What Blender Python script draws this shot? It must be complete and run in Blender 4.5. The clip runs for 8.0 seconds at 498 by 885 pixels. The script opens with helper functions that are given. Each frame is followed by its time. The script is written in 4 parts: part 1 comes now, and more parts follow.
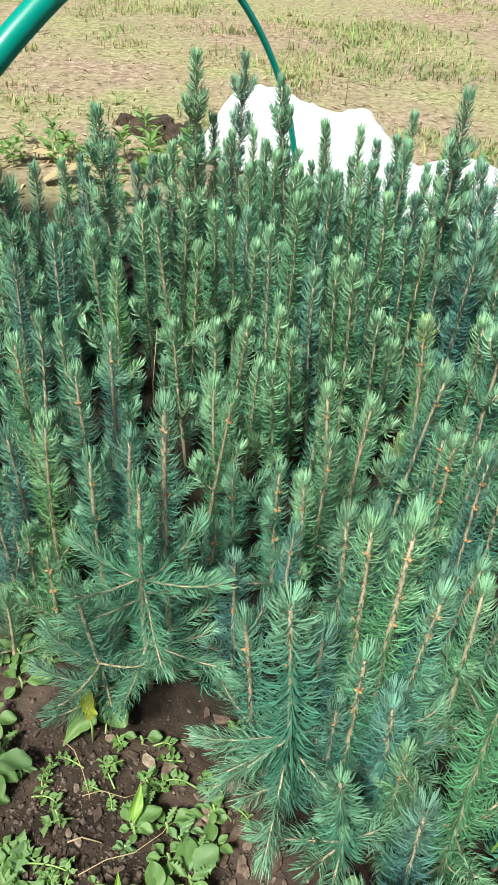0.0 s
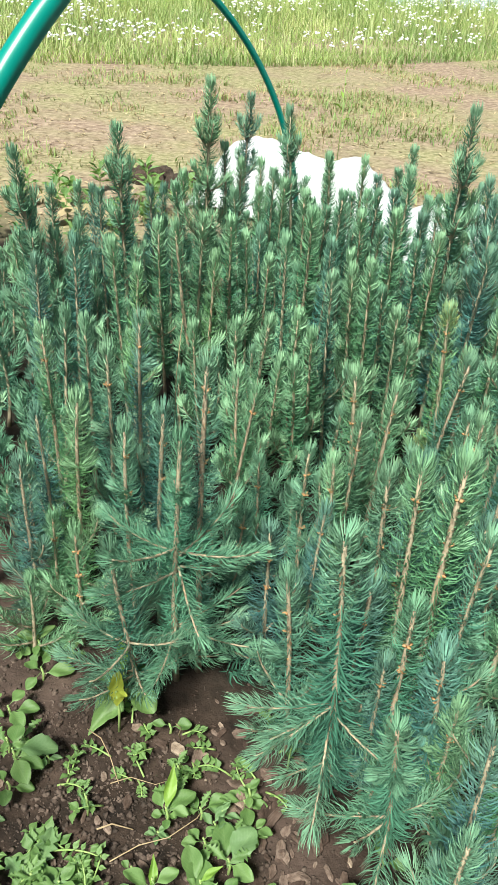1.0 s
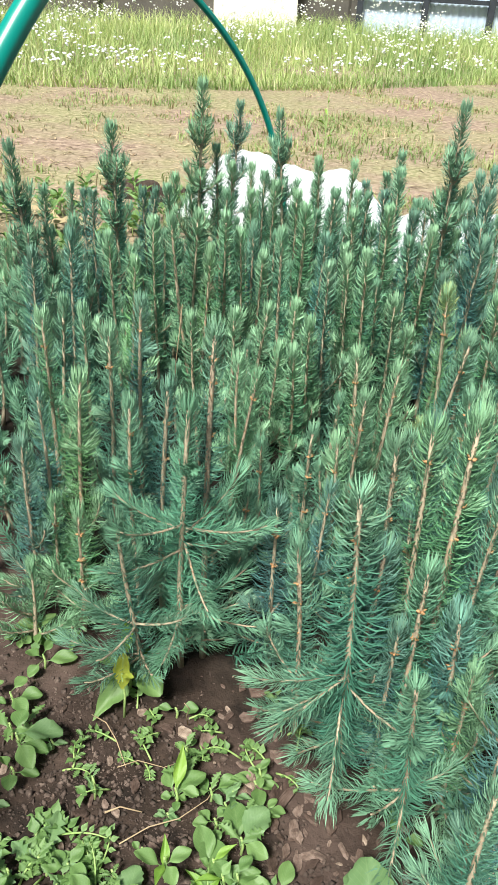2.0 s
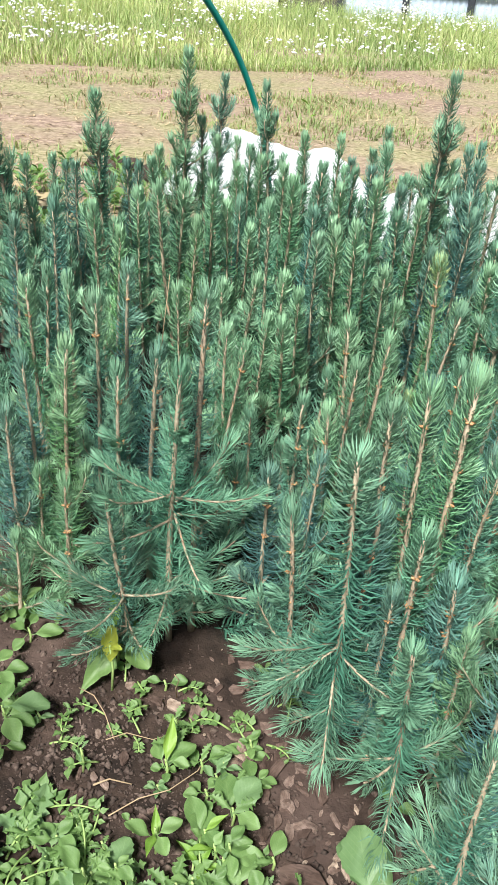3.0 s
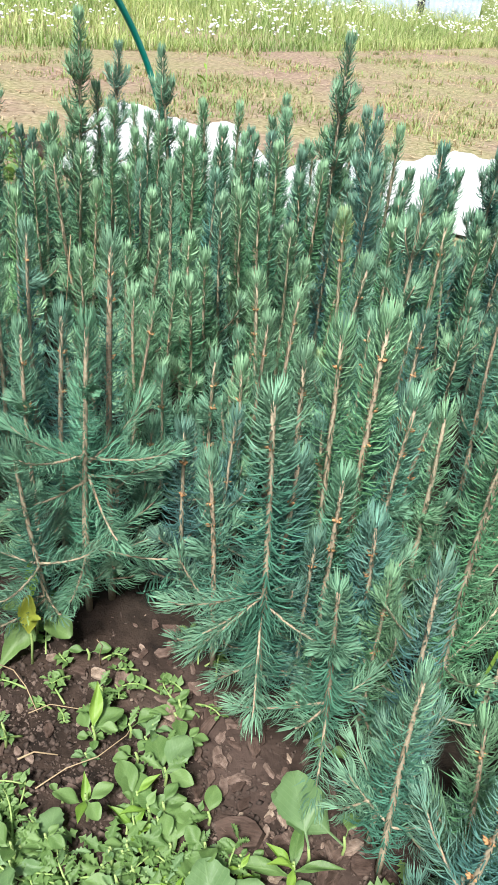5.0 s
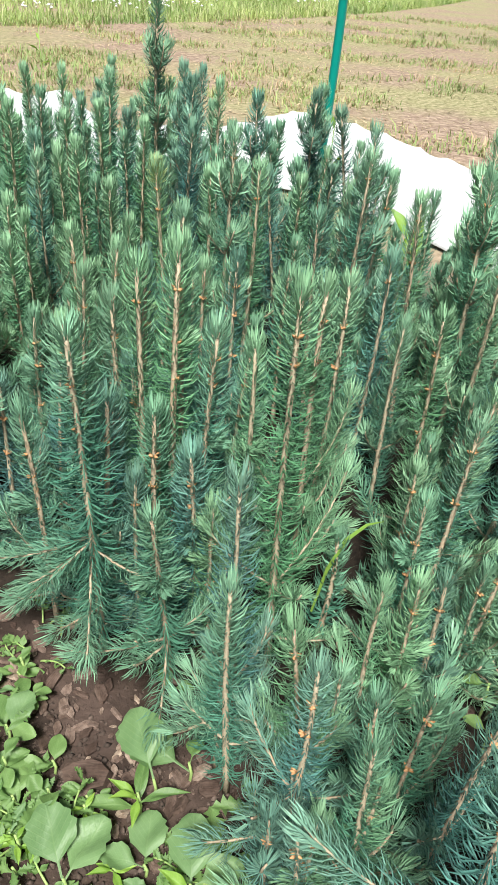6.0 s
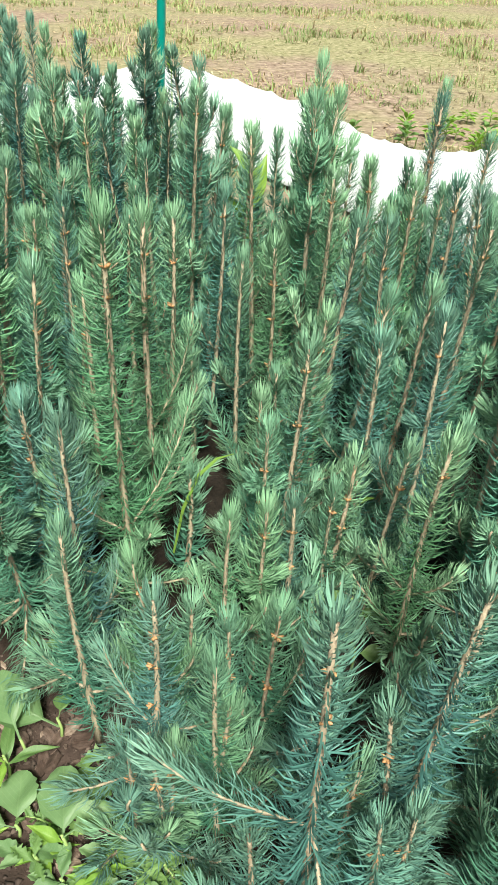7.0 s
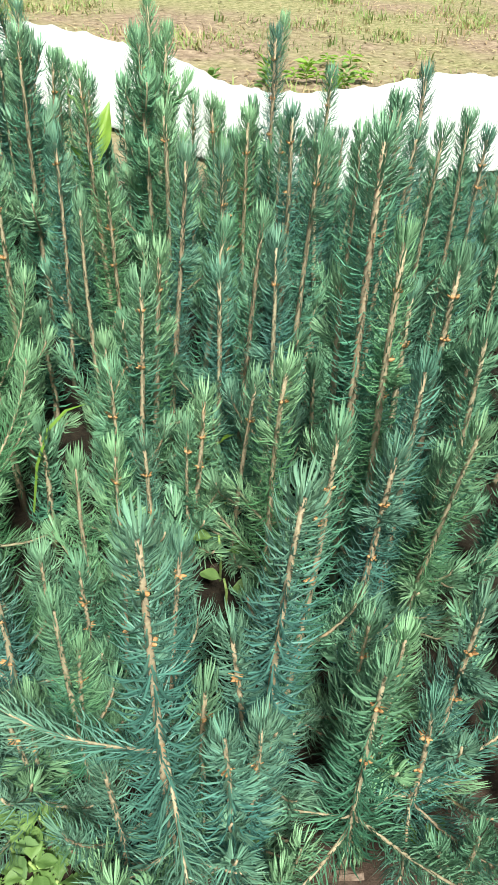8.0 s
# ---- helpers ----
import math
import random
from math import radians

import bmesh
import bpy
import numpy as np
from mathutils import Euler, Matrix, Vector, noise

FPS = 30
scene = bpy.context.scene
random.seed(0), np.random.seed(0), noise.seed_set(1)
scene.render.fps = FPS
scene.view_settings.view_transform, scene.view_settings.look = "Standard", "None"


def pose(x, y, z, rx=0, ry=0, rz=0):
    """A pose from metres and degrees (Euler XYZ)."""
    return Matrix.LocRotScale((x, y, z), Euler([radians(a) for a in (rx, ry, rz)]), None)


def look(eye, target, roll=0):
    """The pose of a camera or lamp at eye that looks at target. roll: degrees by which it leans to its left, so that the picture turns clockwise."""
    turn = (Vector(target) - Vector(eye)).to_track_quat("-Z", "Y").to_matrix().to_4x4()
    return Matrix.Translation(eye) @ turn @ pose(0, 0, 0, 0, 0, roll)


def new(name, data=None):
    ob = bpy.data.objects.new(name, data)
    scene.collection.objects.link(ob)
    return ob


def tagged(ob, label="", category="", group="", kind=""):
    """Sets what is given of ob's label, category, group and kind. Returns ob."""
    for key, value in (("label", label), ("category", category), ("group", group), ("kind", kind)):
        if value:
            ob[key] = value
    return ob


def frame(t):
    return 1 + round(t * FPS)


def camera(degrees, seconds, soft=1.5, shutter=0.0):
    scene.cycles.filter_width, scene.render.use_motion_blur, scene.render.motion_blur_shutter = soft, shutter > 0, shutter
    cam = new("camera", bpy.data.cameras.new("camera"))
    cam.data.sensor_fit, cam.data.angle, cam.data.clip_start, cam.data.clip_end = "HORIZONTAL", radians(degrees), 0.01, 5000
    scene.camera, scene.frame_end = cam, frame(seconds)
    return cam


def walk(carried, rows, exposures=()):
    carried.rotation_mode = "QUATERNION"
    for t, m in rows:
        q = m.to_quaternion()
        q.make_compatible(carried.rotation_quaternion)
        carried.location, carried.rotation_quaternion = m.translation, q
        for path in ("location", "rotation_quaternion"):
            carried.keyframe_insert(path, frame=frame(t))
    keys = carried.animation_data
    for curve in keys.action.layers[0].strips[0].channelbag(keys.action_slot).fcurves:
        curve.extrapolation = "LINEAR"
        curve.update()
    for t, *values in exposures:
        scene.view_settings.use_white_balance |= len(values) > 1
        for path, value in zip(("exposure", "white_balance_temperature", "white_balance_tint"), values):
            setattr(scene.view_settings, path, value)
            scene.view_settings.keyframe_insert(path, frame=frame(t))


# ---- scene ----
cam = camera(35.7, 8.0, 1.0)
PATH = [
    (0, (0.005, 0.017, 0.703), (-0.008, 1.566, -0.563), 2.5),
    (0.5, (-0.004, -0.005, 0.678), (0.002, 1.604, -0.51), 3.1),
    (1, (-0.038, -0.038, 0.63), (-0.011, 1.623, -0.485), 3.2),
    (1.5, (-0.044, -0.057, 0.601), (0.007, 1.635, -0.463), 3.2),
    (1.7, (-0.051, -0.058, 0.597), (0.009, 1.64, -0.458), 3.2),
    (2.8, (-0.062, -0.066, 0.572), (0.046, 1.628, -0.485), 4.2),
    (3, (-0.066, -0.059, 0.57), (0.06, 1.62, -0.509), 4.5),
    (3.5, (-0.07, -0.055, 0.562), (0.082, 1.612, -0.533), 4.9),
    (4, (-0.075, -0.054, 0.554), (0.109, 1.603, -0.551), 5.3),
    (4.2, (-0.072, -0.052, 0.551), (0.126, 1.602, -0.556), 5.4),
    (5.3, (-0.059, -0.075, 0.532), (0.371, 1.554, -0.546), 5.9),
    (5.5, (-0.043, -0.082, 0.526), (0.443, 1.528, -0.557), 6.0),
    (6, (-0.012, -0.099, 0.517), (0.599, 1.454, -0.587), 5.4),
    (6.5, (0.01, -0.113, 0.508), (0.724, 1.377, -0.619), 4.5),
    (7, (0.034, -0.124, 0.496), (0.844, 1.292, -0.661), 3.6),
    (7.5, (0.05, -0.138, 0.486), (0.95, 1.193, -0.704), 3.0),
    (8, (0.071, -0.155, 0.479), (1.044, 1.098, -0.739), 2.4),
]
walk(cam, [(t, look(eye, target, roll)) for t, eye, target, roll in PATH], [(0, 0.86, 6550, -6), (1.5, 0.92, 6500, -1), (3.5, 0.98, 6300, 7), (6, 0.9, 6450, 4), (8, 0.92, 6850, -7)])

# ---- light ----
world = bpy.data.worlds.new("overcast_sky")
scene.world = world
world.use_nodes = True
sky = world.node_tree.nodes.new("ShaderNodeTexSky")
sky.sky_type, sky.sun_disc = "NISHITA", False
SUN_HEIGHT, SUN_TURN = radians(55), radians(204)
sky.sun_elevation, sky.sun_rotation = SUN_HEIGHT, SUN_TURN
sky.air_density, sky.dust_density, sky.ozone_density = 1.0, 4.0, 1.0
world.node_tree.links.new(sky.outputs["Color"], world.node_tree.nodes["Background"].inputs["Color"])
world.node_tree.nodes["Background"].inputs["Strength"].default_value = 0.05
sun = new("sun", bpy.data.lights.new("sun", "SUN"))
sun.data.energy, sun.data.angle, sun.data.color = 5.0, radians(11), (1.0, 0.965, 0.92)
sun_from = Vector((math.sin(SUN_TURN) * math.cos(SUN_HEIGHT), math.cos(SUN_TURN) * math.cos(SUN_HEIGHT), math.sin(SUN_HEIGHT)))
sun.matrix_world = look(sun_from * 20, (0, 0, 0))


# ---- materials ----
def material(name, rough=0.7, metal=0.0, specular=0.4):
    mat = bpy.data.materials.new(name)
    mat.use_nodes = True
    tree = mat.node_tree
    shader = tree.nodes["Principled BSDF"]
    shader.inputs["Roughness"].default_value = rough
    shader.inputs["Metallic"].default_value = metal
    shader.inputs["Specular IOR Level"].default_value = specular
    return mat, tree, shader


def node(tree, kind, **values):
    made = tree.nodes.new(kind)
    for key, value in values.items():
        made.inputs[key].default_value = value
    return made


def noise_of(tree, scale, detail=4.0, rough=0.55, where=None):
    made = node(tree, "ShaderNodeTexNoise", Scale=scale, Detail=detail, Roughness=rough)
    if where is not None:
        tree.links.new(where, made.inputs["Vector"])
    return made


def ramp(tree, source, stops):
    made = tree.nodes.new("ShaderNodeValToRGB")
    line = made.color_ramp.elements
    while len(line) < len(stops):
        line.new(0.5)
    for el, (at, colour) in zip(line, stops):
        el.position, el.color = at, (*colour, 1.0)
    tree.links.new(source, made.inputs["Fac"])
    return made


def mix(tree, factor, a, b, blend="MIX"):
    made = tree.nodes.new("ShaderNodeMix")
    made.data_type, made.blend_type = "RGBA", blend
    for socket, value in ((made.inputs[0], factor), (made.inputs[6], a), (made.inputs[7], b)):
        if isinstance(value, (int, float)):
            socket.default_value = value
        elif isinstance(value, tuple):
            socket.default_value = (*value, 1.0)
        else:
            tree.links.new(value, socket)
    return made.outputs[2]


def bump(tree, shader, height, strength, distance):
    made = node(tree, "ShaderNodeBump", Strength=strength, Distance=distance)
    tree.links.new(height, made.inputs["Height"])
    tree.links.new(made.outputs["Normal"], shader.inputs["Normal"])


def plain(name, colours, scale, rough=0.7, metal=0.0, bumps=0.3, depth=0.002, specular=0.4):
    """A mottled material: a ramp over noise at two scales, with a fine relief."""
    mat, tree, shader = material(name, rough, metal, specular)
    where = tree.nodes.new("ShaderNodeTexCoord").outputs["Object"]
    broad, fine = noise_of(tree, scale, 3, 0.5, where), noise_of(tree, scale * 9, 4, 0.6, where)
    both = mix(tree, 0.4, broad.outputs["Color"], fine.outputs["Color"])
    steps = [(0.34 + 0.32 * n / max(1, len(colours) - 1), c) for n, c in enumerate(colours)]
    tree.links.new(ramp(tree, both, steps).outputs["Color"], shader.inputs["Base Color"])
    bump(tree, shader, fine.outputs["Fac"], bumps, depth)
    return mat


def spread(tree, shader, colour, gain, amount=0.35):
    """Thin leaves let some light through."""
    shine = node(tree, "ShaderNodeBsdfTranslucent")
    both = node(tree, "ShaderNodeMixShader", Fac=amount)
    tree.links.new(mix(tree, 1.0, colour, gain, "MULTIPLY"), shine.inputs["Color"])
    tree.links.new(shader.outputs[0], both.inputs[1])
    tree.links.new(shine.outputs[0], both.inputs[2])
    tree.links.new(both.outputs[0], tree.nodes["Material Output"].inputs["Surface"])


def needle_material():
    mat, tree, shader = material("spruce_needle", 0.45, 0.0, 0.35)
    own = tree.nodes.new("ShaderNodeObjectInfo")
    young = tree.nodes.new("ShaderNodeAttribute")
    young.attribute_name = "young"
    isle = tree.nodes.new("ShaderNodeNewGeometry")
    shade = ramp(tree, isle.outputs["Random Per Island"], [(0.0, (0.62, 0.64, 0.64)), (0.5, (0.95, 0.95, 0.95)), (1.0, (1.42, 1.38, 1.38))])
    base = mix(tree, 1.0, own.outputs["Color"], shade.outputs["Color"], "MULTIPLY")
    fresh = mix(tree, 0.78, base, (0.43, 0.66, 0.42))
    tender = node(tree, "ShaderNodeMath")
    tender.operation = "MULTIPLY"
    tree.links.new(young.outputs["Fac"], tender.inputs[0])
    tree.links.new(own.outputs["Alpha"], tender.inputs[1])
    colour = mix(tree, tender.outputs[0], base, fresh)
    tree.links.new(colour, shader.inputs["Base Color"])
    spread(tree, shader, colour, (1.15, 1.15, 1.05), 0.08)
    return mat


def bark_material():
    mat, tree, shader = material("young_bark", 0.75, 0.0, 0.3)
    where = tree.nodes.new("ShaderNodeTexCoord").outputs["Object"]
    own = tree.nodes.new("ShaderNodeObjectInfo")
    broad, fine = noise_of(tree, 60, 3, 0.6, where), noise_of(tree, 420, 3, 0.6, where)
    tan = ramp(tree, fine.outputs["Fac"], [(0.3, (0.20, 0.145, 0.10)), (0.5, (0.33, 0.255, 0.185)), (0.7, (0.44, 0.36, 0.27))])
    rust = ramp(tree, broad.outputs["Fac"], [(0.56, (0.0, 0.0, 0.0)), (0.8, (1.0, 1.0, 1.0))])
    warm = mix(tree, rust.outputs["Color"], tan.outputs["Color"], (0.42, 0.20, 0.08))
    grey = mix(tree, 0.45, tan.outputs["Color"], (0.36, 0.33, 0.23))
    tree.links.new(mix(tree, own.outputs["Random"], warm, grey), shader.inputs["Base Color"])
    pegs = node(tree, "ShaderNodeTexVoronoi", Scale=330.0)
    tree.links.new(where, pegs.inputs["Vector"])
    bump(tree, shader, mix(tree, 0.5, fine.outputs["Color"], pegs.outputs["Distance"]), 0.5, 0.0008)
    return mat


def leaf_material(name, dark, light, gain):
    mat, tree, shader = material(name, 0.45, 0.0, 0.4)
    where = tree.nodes.new("ShaderNodeTexCoord").outputs["Object"]
    own = tree.nodes.new("ShaderNodeObjectInfo")
    broad, fine = noise_of(tree, 3, 3, 0.5, where), noise_of(tree, 26, 3, 0.6, where)
    both = mix(tree, 0.35, broad.outputs["Color"], fine.outputs["Color"])
    tone = ramp(tree, both, [(0.3, dark), (0.7, light)])
    yellow = mix(tree, own.outputs["Random"], mix(tree, 0.45, tone.outputs["Color"], dark), mix(tree, 0.5, tone.outputs["Color"], light))
    parts = tree.nodes.new("ShaderNodeSeparateXYZ")
    tree.links.new(where, parts.inputs[0])
    wide = node(tree, "ShaderNodeMath")
    wide.operation = "ABSOLUTE"
    tree.links.new(parts.outputs["Y"], wide.inputs[0])
    slant = node(tree, "ShaderNodeMath")
    slant.operation = "SUBTRACT"
    tree.links.new(parts.outputs["X"], slant.inputs[0])
    tree.links.new(wide.outputs[0], slant.inputs[1])
    ripple = node(tree, "ShaderNodeMath")
    ripple.operation = "PINGPONG"
    ripple.inputs[1].default_value = 0.055
    tree.links.new(slant.outputs[0], ripple.inputs[0])
    vein = node(tree, "ShaderNodeMapRange", **{"From Min": 0.0, "From Max": 0.012, "To Min": 1.0, "To Max": 0.0})
    tree.links.new(ripple.outputs[0], vein.inputs["Value"])
    rib = node(tree, "ShaderNodeMapRange", **{"From Min": 0.006, "From Max": 0.016, "To Min": 1.0, "To Max": 0.0})
    tree.links.new(wide.outputs[0], rib.inputs["Value"])
    line = mix(tree, rib.outputs["Result"], vein.outputs["Result"], (1.0, 1.0, 1.0))
    paler = mix(tree, 0.06, yellow, (0.5, 0.6, 0.3))
    yellow = mix(tree, line, yellow, paler)
    tree.links.new(yellow, shader.inputs["Base Color"])
    relief = mix(tree, 0.25, fine.outputs["Color"], line)
    bump(tree, shader, relief, 0.2, 0.004)
    spread(tree, shader, yellow, gain, 0.3)
    return mat


def blade_material(name, stops, amount=0.3):
    """Grass: every blade has a colour of its own between the stops."""
    mat, tree, shader = material(name, 0.6, 0.0, 0.3)
    isle = tree.nodes.new("ShaderNodeNewGeometry")
    tone = ramp(tree, isle.outputs["Random Per Island"], stops).outputs["Color"]
    patch = noise_of(tree, 1.3, 3, 0.5, isle.outputs["Position"])
    wash = ramp(tree, patch.outputs["Fac"], [(0.35, (0.72, 0.8, 0.7)), (0.65, (1.25, 1.15, 1.1))])
    colour = mix(tree, 1.0, tone, wash.outputs["Color"], "MULTIPLY")
    tree.links.new(colour, shader.inputs["Base Color"])
    spread(tree, shader, colour, (1.3, 1.3, 1.0), amount)
    return mat


def soil_material():
    mat, tree, shader = material("garden_soil", 0.9, 0.0, 0.25)
    place = tree.nodes.new("ShaderNodeNewGeometry").outputs["Position"]
    broad, middle, fine = noise_of(tree, 5, 4, 0.6, place), noise_of(tree, 28, 5, 0.65, place), noise_of(tree, 190, 4, 0.7, place)
    damp = ramp(tree, middle.outputs["Fac"], [(0.32, (0.009, 0.0058, 0.0044)), (0.5, (0.024, 0.015, 0.011)), (0.7, (0.062, 0.040, 0.031))])
    clay = ramp(tree, middle.outputs["Fac"], [(0.3, (0.030, 0.019, 0.015)), (0.7, (0.090, 0.060, 0.050))])
    bare = ramp(tree, broad.outputs["Fac"], [(0.46, (0.0, 0.0, 0.0)), (0.58, (1.0, 1.0, 1.0))])
    near = mix(tree, bare.outputs["Color"], damp.outputs["Color"], clay.outputs["Color"])
    # Shade among the seedlings, painted near-black from a hand's width behind the front edge.
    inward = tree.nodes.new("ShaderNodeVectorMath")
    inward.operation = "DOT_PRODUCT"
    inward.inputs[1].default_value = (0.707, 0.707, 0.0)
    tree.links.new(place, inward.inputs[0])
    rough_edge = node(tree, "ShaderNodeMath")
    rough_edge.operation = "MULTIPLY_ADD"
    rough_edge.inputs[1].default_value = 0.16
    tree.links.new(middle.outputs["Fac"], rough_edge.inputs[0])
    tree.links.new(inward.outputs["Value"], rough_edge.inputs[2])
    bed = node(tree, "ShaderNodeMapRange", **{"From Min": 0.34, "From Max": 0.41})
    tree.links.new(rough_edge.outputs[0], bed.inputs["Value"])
    bed_shade = ramp(tree, fine.outputs["Fac"], [(0.3, (0.006, 0.0045, 0.0035)), (0.7, (0.028, 0.020, 0.014))])
    near = mix(tree, bed.outputs["Result"], near, bed_shade.outputs["Color"])
    wide, strands = noise_of(tree, 1.6, 5, 0.6, place), noise_of(tree, 34, 4, 0.7, place)
    stretch = node(tree, "ShaderNodeMapping", Scale=(42.0, 48.0, 40.0))
    tree.links.new(place, stretch.inputs["Vector"])
    straw = noise_of(tree, 1.0, 4, 0.7, stretch.outputs["Vector"])
    track = ramp(tree, strands.outputs["Fac"], [(0.3, (0.11, 0.075, 0.056)), (0.5, (0.25, 0.18, 0.136)), (0.72, (0.42, 0.33, 0.255))])
    thatch = ramp(tree, straw.outputs["Fac"], [(0.32, (0.10, 0.105, 0.045)), (0.5, (0.24, 0.22, 0.115)), (0.7, (0.41, 0.36, 0.235))])
    grown = ramp(tree, wide.outputs["Fac"], [(0.40, (0.0, 0.0, 0.0)), (0.58, (1.0, 1.0, 1.0))])
    far = mix(tree, grown.outputs["Color"], track.outputs["Color"], thatch.outputs["Color"])
    # The dug bed ends some 1.2 m behind its front edge; past it lies the trodden headland.
    across = tree.nodes.new("ShaderNodeVectorMath")
    across.operation = "DOT_PRODUCT"
    across.inputs[1].default_value = (0.5, 0.87, 0.0)
    tree.links.new(place, across.inputs[0])
    wobble = node(tree, "ShaderNodeMath")
    wobble.operation = "MULTIPLY_ADD"
    wobble.inputs[1].default_value = 0.35
    tree.links.new(broad.outputs["Fac"], wobble.inputs[0])
    tree.links.new(across.outputs["Value"], wobble.inputs[2])
    edge = node(tree, "ShaderNodeMapRange", **{"From Min": 1.30, "From Max": 1.55})
    tree.links.new(wobble.outputs[0], edge.inputs["Value"])
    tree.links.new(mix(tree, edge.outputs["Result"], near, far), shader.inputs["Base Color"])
    lumps = mix(tree, 0.5, middle.outputs["Color"], fine.outputs["Color"])
    bump(tree, shader, mix(tree, edge.outputs["Result"], lumps, mix(tree, 0.8, lumps, (0.5, 0.5, 0.5))), 0.8, 0.007)
    return mat


def fabric_material():
    mat, tree, shader = material("white_fleece", 0.85, 0.0, 0.2)
    where = tree.nodes.new("ShaderNodeTexCoord").outputs["Object"]
    broad, fine = noise_of(tree, 7, 4, 0.6, where), noise_of(tree, 600, 2, 0.5, where)
    tone = ramp(tree, broad.outputs["Fac"], [(0.3, (0.52, 0.53, 0.55)), (0.6, (0.64, 0.65, 0.67))])
    tree.links.new(tone.outputs["Color"], shader.inputs["Base Color"])
    bump(tree, shader, fine.outputs["Fac"], 0.25, 0.001)
    spread(tree, shader, tone.outputs["Color"], (1.0, 1.0, 1.0), 0.25)
    return mat


def chip_material():
    """Bark: every chip has its own tone, with grain along it."""
    mat, tree, shader = material("bark_chip_wood", 0.85, 0.0, 0.25)
    where = tree.nodes.new("ShaderNodeTexCoord").outputs["Object"]
    own = tree.nodes.new("ShaderNodeObjectInfo")
    tone = ramp(tree, own.outputs["Random"], [(0.0, (0.055, 0.035, 0.028)), (0.4, (0.115, 0.078, 0.064)), (0.8, (0.19, 0.137, 0.115)), (1.0, (0.34, 0.265, 0.21))])
    stretch = node(tree, "ShaderNodeMapping", Scale=(2.0, 14.0, 6.0))
    tree.links.new(where, stretch.inputs["Vector"])
    grain, blot = noise_of(tree, 1.5, 4, 0.6, stretch.outputs["Vector"]), noise_of(tree, 3.0, 3, 0.5, where)
    streak = ramp(tree, grain.outputs["Fac"], [(0.3, (0.55, 0.52, 0.5)), (0.5, (1.0, 1.0, 1.0)), (0.7, (1.25, 1.22, 1.2))])
    dirt = ramp(tree, blot.outputs["Fac"], [(0.35, (0.6, 0.55, 0.52)), (0.6, (1.0, 1.0, 1.0))])
    colour = mix(tree, 1.0, mix(tree, 1.0, tone.outputs["Color"], streak.outputs["Color"], "MULTIPLY"), dirt.outputs["Color"], "MULTIPLY")
    tree.links.new(colour, shader.inputs["Base Color"])
    bump(tree, shader, grain.outputs["Fac"], 0.6, 0.0015)
    return mat


NEEDLE, BARK, SOIL, FLEECE = needle_material(), bark_material(), soil_material(), fabric_material()
SCALE = plain("bud_scale", [(0.27, 0.12, 0.05), (0.43, 0.23, 0.105), (0.52, 0.34, 0.20)], 90, 0.6)
PIPE = plain("green_plastic_pipe", [(0.004, 0.185, 0.15), (0.006, 0.22, 0.18)], 14, 0.32, 0, 0.05, 0.0005, 0.5)
CHIP = chip_material()
STRAW = plain("dry_stalk", [(0.22, 0.15, 0.09), (0.42, 0.32, 0.2)], 30, 0.8)
LEAF = leaf_material("weed_leaf", (0.078, 0.152, 0.045), (0.185, 0.29, 0.10), (1.5, 1.7, 0.8))
PALE_LEAF = leaf_material("fresh_leaf", (0.12, 0.24, 0.032), (0.25, 0.38, 0.07), (1.4, 1.5, 0.7))
DULL_LEAF = leaf_material("greyish_leaf", (0.085, 0.165, 0.065), (0.19, 0.295, 0.13), (1.4, 1.5, 0.9))
YELLOW_LEAF = leaf_material("yellowing_leaf", (0.20, 0.26, 0.03), (0.36, 0.36, 0.06), (1.3, 1.3, 0.6))
STALK = plain("weed_stalk", [(0.16, 0.28, 0.07), (0.34, 0.42, 0.16)], 40, 0.6)
DRY_GRASS = blade_material("dry_grass_blade", [(0.0, (0.30, 0.22, 0.15)), (0.25, (0.44, 0.36, 0.26)), (0.4, (0.32, 0.34, 0.18)), (0.75, (0.20, 0.29, 0.105)), (1.0, (0.31, 0.41, 0.18))])
LITTER = blade_material("straw_litter", [(0.0, (0.14, 0.095, 0.06)), (0.3, (0.28, 0.20, 0.13)), (0.7, (0.42, 0.33, 0.22)), (1.0, (0.52, 0.42, 0.29))], 0.1)
MEADOW = blade_material("meadow_blade", [(0.0, (0.17, 0.26, 0.085)), (0.4, (0.31, 0.41, 0.16)), (0.75, (0.42, 0.50, 0.24)), (1.0, (0.56, 0.57, 0.38))], 0.4)
CLOD = plain("dug_earth", [(0.03, 0.02, 0.015), (0.07, 0.047, 0.035), (0.13, 0.09, 0.07)], 3, 0.95, 0, 0.8, 0.01)
PETAL = plain("white_petal", [(0.75, 0.76, 0.72), (0.85, 0.85, 0.83)], 50, 0.6)
PEBBLE = plain("soil_crumb", [(0.022, 0.015, 0.012), (0.06, 0.04, 0.032), (0.2, 0.145, 0.12)], 40, 0.9)
SHEET_METAL = plain("blue_grey_sheet", [(0.40, 0.48, 0.62), (0.47, 0.55, 0.67)], 1.5, 0.6, 0.0, 0.05, 0.002)
DARK_STEEL = plain("dark_steel", [(0.03, 0.035, 0.045), (0.06, 0.065, 0.08)], 8, 0.5, 0.5)
PLASTER = plain("pale_plaster", [(0.66, 0.62, 0.53), (0.76, 0.72, 0.64)], 3, 0.85)
DARK_WOOD = plain("weathered_board", [(0.05, 0.045, 0.04), (0.11, 0.10, 0.085)], 6, 0.8)


